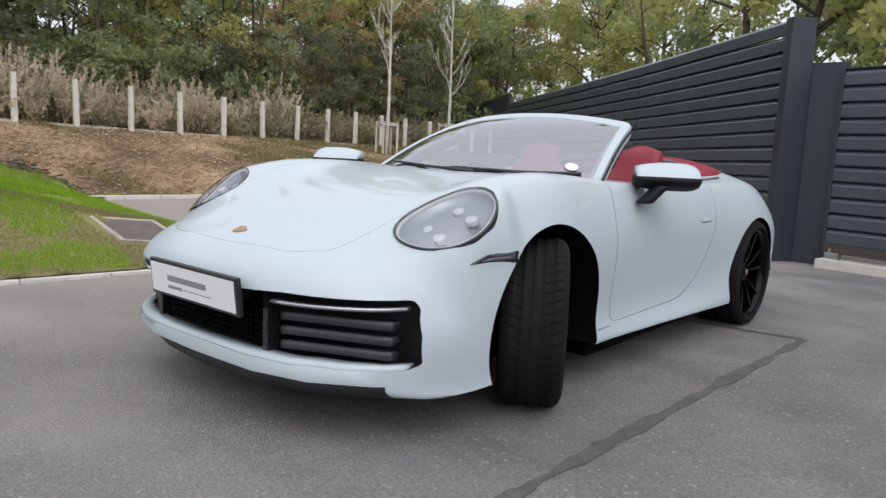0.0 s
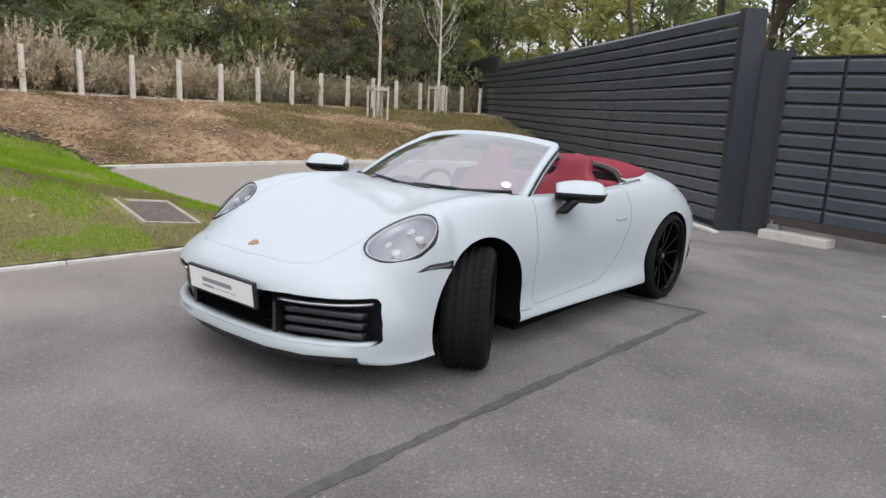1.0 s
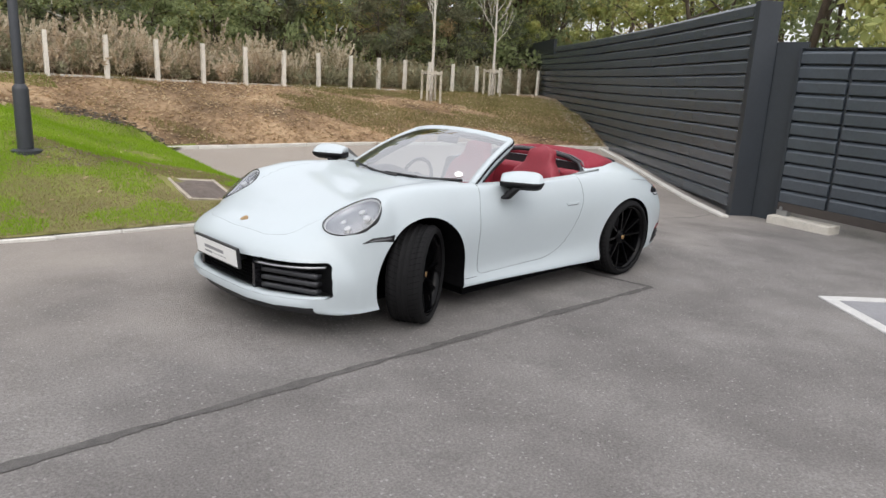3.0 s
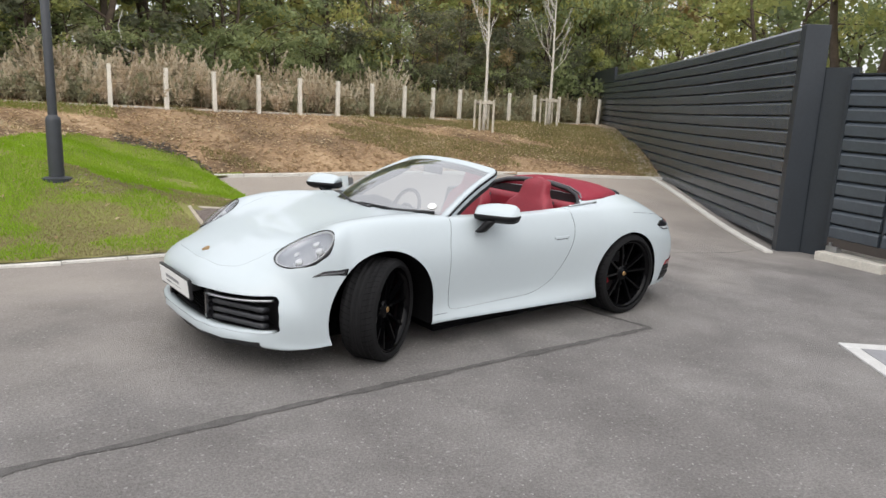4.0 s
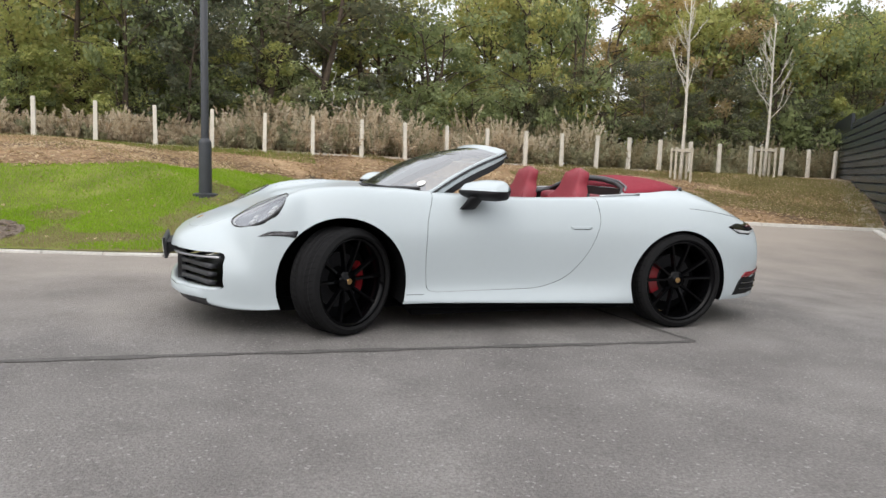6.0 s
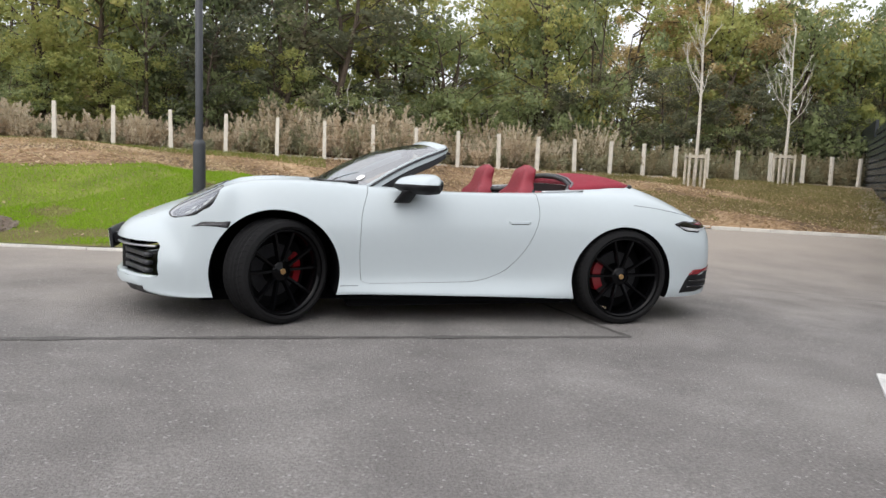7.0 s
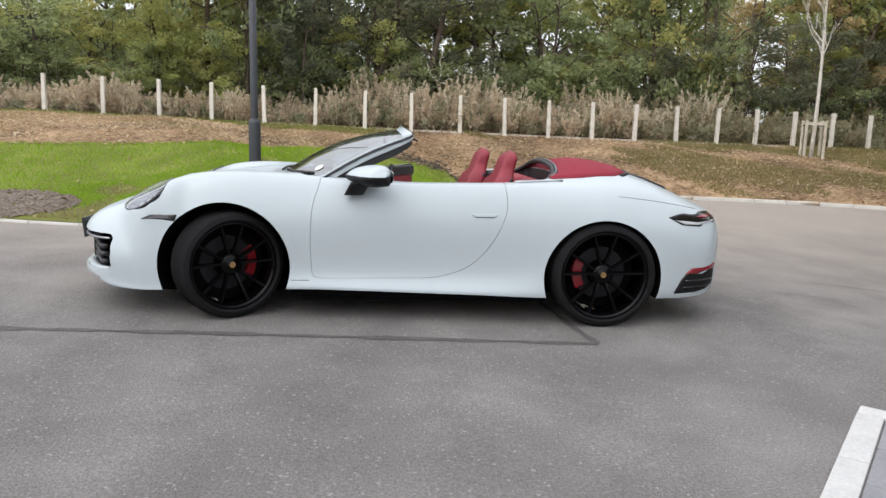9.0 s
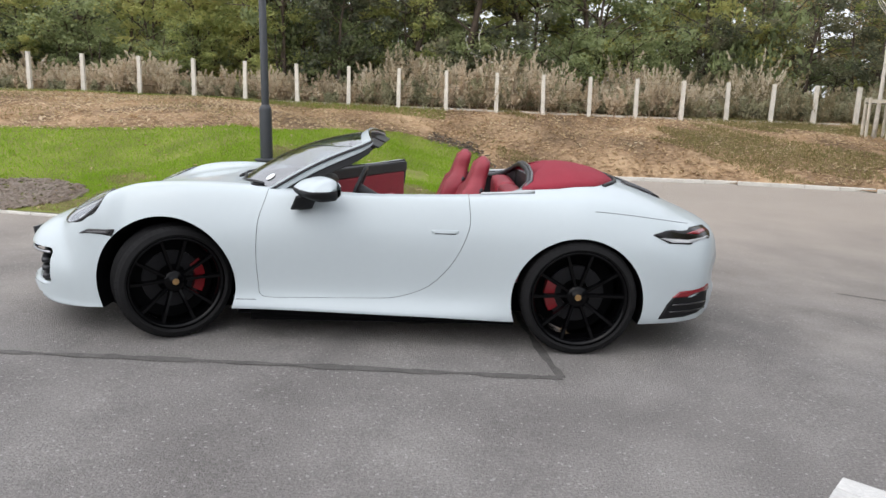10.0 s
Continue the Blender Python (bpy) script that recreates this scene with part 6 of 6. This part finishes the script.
# ---- fallen branch at the wood's edge ----
bm = bmesh.new()
bz = float(lie(3.05, 16.0))
tube(bm, [(1.05, 16.0, 3.25), (1.11, 16.0, 3.01), (1.22, 16.0, 2.84), (1.41, 16.0, 2.73), (1.66, 16.0, 2.65), (1.93, 16.0, 2.54), (2.46, 16.0, 2.44)], [0.014, 0.02, 0.026, 0.03, 0.034, 0.036, 0.04], 7)
tube(bm, [(1.41, 16.0, 2.73), (1.48, 16.02, 2.98), (1.42, 16.05, 3.3), (1.55, 16.05, 3.7)], [0.024, 0.018, 0.014, 0.008], 6)
tube(bm, [(2.46, 16.0, 2.44), (2.75, 16.0, 2.2), (2.95, 16.0, 1.6), (3.05, 16.0, bz - 0.2)], [0.04, 0.044, 0.05, 0.055], 7)
tagged(part("fallen_branch", bm, BIRCH, None, "", True), "pale bare bent branch leaning among the undergrowth", "branch")

# ---- stuff: weeds, grass, fallen leaves ----
rng = np.random.default_rng(21)


def weeds(count, x0, x1, deep, hmin, hmax, leaves, name, mat, label, feather=0.5):
    """Bushy dry weeds: each plant a tuft of upright feathery sprays, one joined mass."""
    x = rng.uniform(x0, x1, count)
    y = 13.45 + 0.05 * np.maximum(0, x - 8) + 0.2 + rng.random(count) * deep
    mound = 0.5 + 0.5 * np.sin(x * 1.3 + 0.8 * y) * np.cos(x * 0.57 - y)
    h = rng.uniform(hmin, hmax, count) * (0.45 + 0.75 * mound) * (1 + 0.18 * (y - 13.6)) * (0.62 + 0.38 * smoothstep(-3.5, 1.0, x))
    base = np.stack([x, y, lie(x, y) - 0.03], 1)
    spray = 6
    lean = rng.normal(0, 0.24, (count, spray, 2))
    tip = base[:, None] + np.concatenate([lean * h[:, None, None], (h[:, None] * rng.uniform(0.7, 1.1, (count, spray)))[..., None]], -1)
    o = np.broadcast_to(base[:, None], tip.shape)
    a = rng.uniform(0, 6.28, (count, spray))
    w = np.stack([np.cos(a), np.sin(a), 0 * a], -1) * 0.004
    v = [np.stack([o - w, o + w, tip + w * 0.3, tip - w * 0.3], 2).reshape(-1, 4, 3)]
    t = 0.22 + 0.78 * rng.random((count, spray, leaves)) ** 0.62
    p = o[:, :, None] + (tip - o)[:, :, None] * t[..., None] + rng.normal(0, 0.05, (count, spray, leaves, 3)) * (1.15 - t)[..., None] * 1.4
    d = rng.normal(size=p.shape) * feather + (tip - o)[:, :, None] / h[:, None, None, None]
    d /= np.linalg.norm(d, axis=-1)[..., None]
    e = np.cross(d, rng.normal(size=p.shape))
    e /= np.linalg.norm(e, axis=-1)[..., None]
    L = rng.uniform(0.02, 0.07, p.shape[:-1])[..., None]
    v.append(np.stack([p - d * L, p + e * L * 0.4, p + d * L, p - e * L * 0.4], -2).reshape(-1, 4, 3))
    v = np.concatenate(v).reshape(-1, 3)
    return tagged(new(name, np_mesh(v, np.arange(len(v)).reshape(-1, 4), name, mat)), label, "weeds", kind="stuff")


weeds(520, -16, 7.5, 2.0, 0.5, 1.22, 36, "dry_weeds", WEED, "tall dry beige and pinkish weeds behind the fence")
weeds(95, -13, 9, 1.1, 0.95, 1.45, 46, "plume_grass", PLUME, "taller pale feathery plumes standing out of the weeds", 0.3)
weeds(190, 6.5, 21, 2.0, 0.4, 1.1, 34, "rank_weeds", RANK, "rank brownish weeds behind the fence beyond the saplings")
weeds(720, -16, 21, 2.0, 0.3, 0.95, 30, "green_weeds", SAGE, "grey-green undergrowth among the dry weeds", 0.9)


def blades(count, region, keep, hmin, hmax, width, name, mat, label, cat):
    x = rng.uniform(region[0], region[1], count)
    y = rng.uniform(region[2], region[3], count)
    ok = keep(x, y)
    x, y = x[ok], y[ok]
    n = len(x)
    base = np.stack([x, y, lie(x, y) - 0.005], 1)
    a = rng.uniform(0, 6.28, n)
    w = np.stack([np.cos(a), np.sin(a), 0 * a], 1) * width
    h = rng.uniform(hmin, hmax, n)
    tip = base + np.stack([rng.normal(0, 0.4, n) * h, rng.normal(0, 0.4, n) * h, h], 1)
    v = np.stack([base - w, base + w, tip], 1).reshape(-1, 3)
    return tagged(new(name, np_mesh(v, np.arange(3 * n).reshape(-1, 3), name, mat)), label, cat, kind="stuff")


def lush(x, y):
    """Below zero where the turf is worn to straw and soil."""
    t = np.clip(((x + 1.9) * 1.35 - (y - 5.1) * 0.62) / 2.2, 0, 1)
    streak = np.hypot(x + 1.9 - 1.35 * t, y - 5.1 + 0.62 * t) + 0.12 * np.sin(9 * x + 4 * y)
    waves = 1.5 * np.sin(2.3 * x + 1.6 * y) * np.sin(1.9 * y - 1.2 * x + 0.6) + 0.6 * np.sin(5.3 * x - 4.1 * y) * np.sin(4.0 * x + 5.0 * y)
    worn = 2.4 * np.exp(-((streak / 0.3) ** 2)) + 2.6 * np.exp(-(((x + 3.4) / 0.7) ** 2) - ((y - 3.5) / 0.3) ** 2)
    return 0.55 * (y - 0.6 * x - 5.05) + waves - worn


def turf_here(x, y):
    d = outside(x, y)
    thin = rng.random(len(x)) < 0.94 * smoothstep(0.4, -0.4, lush(x, y))
    return (d > 0.07) & (y < lawn_far(x) + 0.1) & ~thin & (np.hypot((x + 5.0) / 0.95, (y - 3.75) / 0.7) > 1) & ~((np.abs(x + 0.585) < 0.36) & (np.abs(y - 3.84) < 0.47))


blades(200000, (-13, 1.6, 2.8, 11.6), turf_here, 0.02, 0.06, 0.005, "grass", GRASS, "short green lawn grass with thin yellow patches", "grass")
blades(100000, (-4.6, 1.0, 2.8, 6.2), lambda x, y: turf_here(x, y) & (y - 0.6 * x < 7.5), 0.012, 0.035, 0.004, "fine_grass", GRASS, "fine short grass among the thin patches", "grass")
blades(70000, (-4.4, 0.8, 2.85, 5.8), lambda x, y: (outside(x, y) > 0.07) & (lush(x, y) + rng.normal(0, 0.25, len(x)) < 0) & ~((np.abs(x + 0.585) < 0.36) & (np.abs(y - 3.84) < 0.47)), 0.01, 0.03, 0.005, "dead_grass", STRAW, "straw-coloured dead grass in the bare patches", "grass")
blades(110000, (1.6, 16, 6.0, 14.0), lambda x, y: (outside(x, y) > 0.1) & (np.sin(1.1 * x) + np.cos(1.7 * y + x) + (x - 7) * 0.3 + 0.5 * np.sin(5 * x + 4 * y) > 0.1) & ((x - 6.55) * 0.744 - (y - 0.36) * 0.668 < -0.1), 0.03, 0.10, 0.007, "bank_grass", OLIVE, "sparse olive grass tufts on the bank", "grass")
blades(9000, (-14, 1.6, 7.4, 13.4), lambda x, y: (y > lawn_far(x) + 0.3) & (np.sin(1.7 * x + y) + np.cos(2.3 * y - x) > 0.5), 0.03, 0.09, 0.007, "bank_tufts", OLIVE, "scattered olive tufts on the earth bank", "grass")
blades(16000, (-14, 0.5, 12.7, 13.5), lambda x, y: rng.random(len(x)) < 0.9, 0.03, 0.09, 0.007, "verge_grass", VERGE, "muted green verge along the fence", "grass")


def litter(count, region, keep, size, name, label):
    x, y = rng.uniform(region[0], region[1], count), rng.uniform(region[2], region[3], count)
    ok = keep(x, y)
    x, y = x[ok], y[ok]
    n = len(x)
    c = np.stack([x, y, lie(x, y) + 0.012], 1)
    a = rng.uniform(0, 6.28, n)
    L = size * rng.uniform(0.5, 1.3, n)[:, None]
    u = np.stack([np.cos(a), np.sin(a), rng.normal(0, 0.3, n)], 1) * L
    w = np.stack([-np.sin(a), np.cos(a), rng.normal(0, 0.3, n)], 1) * L * 0.6
    v = np.stack([c - u, c + w, c + u, c - w], 1).reshape(-1, 3)
    return tagged(new(name, np_mesh(v, np.arange(4 * n).reshape(-1, 4), name, LITTER)), label, "leaf litter", kind="stuff")


def on_bank(x, y):
    return (outside(x, y) > 0.12) & ((y > lawn_far(x)) | (x > 1.8)) & ((x - 6.55) * 0.744 - (y - 0.36) * 0.668 < -0.1)


litter(42000, (-14, 19, 6.0, 13.6), on_bank, 0.042, "bank_leaves", "dry fallen leaves scattered over the bank")
litter(500, (-9, 1.2, 3.0, 7.5), lambda x, y: outside(x, y) > 0.1, 0.03, "lawn_leaves", "few fallen leaves on the turf")


def chips(count, name, mat, label, place, size, cat):
    """Loose flat chips or stones."""
    v, f = [], []
    for k in range(count):
        x, y, z = place()
        m = Matrix.Translation((x, y, z)) @ Euler((random.uniform(-0.5, 0.5), random.uniform(-0.5, 0.5), random.uniform(0, 6.28))).to_matrix().to_4x4()
        a, b, c = size * random.uniform(0.5, 1.4), size * random.uniform(0.3, 0.8), size * random.uniform(0.2, 0.5)
        n = len(v)
        v += [tuple(m @ Vector(p)) for p in ((-a, -b, 0), (a, -b * 0.7, 0), (a * 0.8, b, 0), (-a * 0.9, b * 0.8, 0), (-a * 0.5, -b * 0.4, c), (a * 0.6, -b * 0.3, c), (a * 0.4, b * 0.5, c), (-a * 0.5, b * 0.4, c))]
        f += [(n + 4, n + 5, n + 6, n + 7)] + [(n + i, n + (i + 1) % 4, n + 4 + (i + 1) % 4, n + 4 + i) for i in range(4)]
    return tagged(new(name, raw(v, f, name, mat)), label, cat, kind="stuff")


def in_bed():
    r, a = math.sqrt(random.random()), random.uniform(0, 6.28)
    x, y = -5.0 + 0.95 * r * math.cos(a), 3.78 + 0.68 * r * math.sin(a)
    return x, y, float(lie(x, y))


CHIP = leafy("mulch_chips", [(0.14, 0.10, 0.07), (0.24, 0.18, 0.14), (0.34, 0.28, 0.23), (0.44, 0.38, 0.33)])
chips(1500, "bark_chips", CHIP, "grey-brown bark chips in a bare bed by the kerb", in_bed, 0.045, "mulch")


def near_post():
    r, a = math.sqrt(random.random()), random.uniform(0, 6.28)
    x, y = -1.6 + 0.6 * r * math.cos(a), 4.98 + 0.3 * r * math.sin(a)
    return x, y, float(lie(x, y))


chips(260, "bare_soil_crumbs", CHIP, "crumbs of bare soil round the lamp post", near_post, 0.018, "soil")


def on_yard():
    while True:
        x, y = random.uniform(-6, 6), random.uniform(-5, 3)
        if float(outside(x, y)) < -0.1:
            return x, y, float(dip(x, y))


GRIT = leafy("grit", [(0.16, 0.15, 0.14), (0.28, 0.26, 0.24), (0.42, 0.40, 0.37), (0.22, 0.15, 0.08)])
chips(900, "loose_grit", GRIT, "loose pale grit on the tarmac", on_yard, 0.006, "grit")


def wall_base():
    p = WALL_P + WALL_D * random.uniform(7.7, 17.5) + WALL_N * random.triangular(0.08, 0.75, 0.12)
    return p.x, p.y, float(lie(p.x, p.y)) - 0.01


RUBBLE = leafy("pale_rubble", [(0.26, 0.22, 0.16), (0.38, 0.32, 0.24), (0.52, 0.45, 0.35), (0.64, 0.57, 0.46)])
chips(420, "wall_rubble", RUBBLE, "pale stones and clods heaped where the bank meets the slatted wall", wall_base, 0.07, "rubble")


def lawn_end():
    x = random.uniform(0.1, 1.55)
    y = float(lawn_far(x)) + random.triangular(-0.05, 0.7, 0.1)
    return x, y, float(lie(x, y)) - 0.01


DARKSTONE = leafy("dark_stones", [(0.06, 0.055, 0.055), (0.11, 0.10, 0.095), (0.19, 0.16, 0.13), (0.34, 0.28, 0.21)])
chips(240, "bank_stones", DARKSTONE, "dark and brown stones heaped where turf and bank meet", lawn_end, 0.045, "stones")
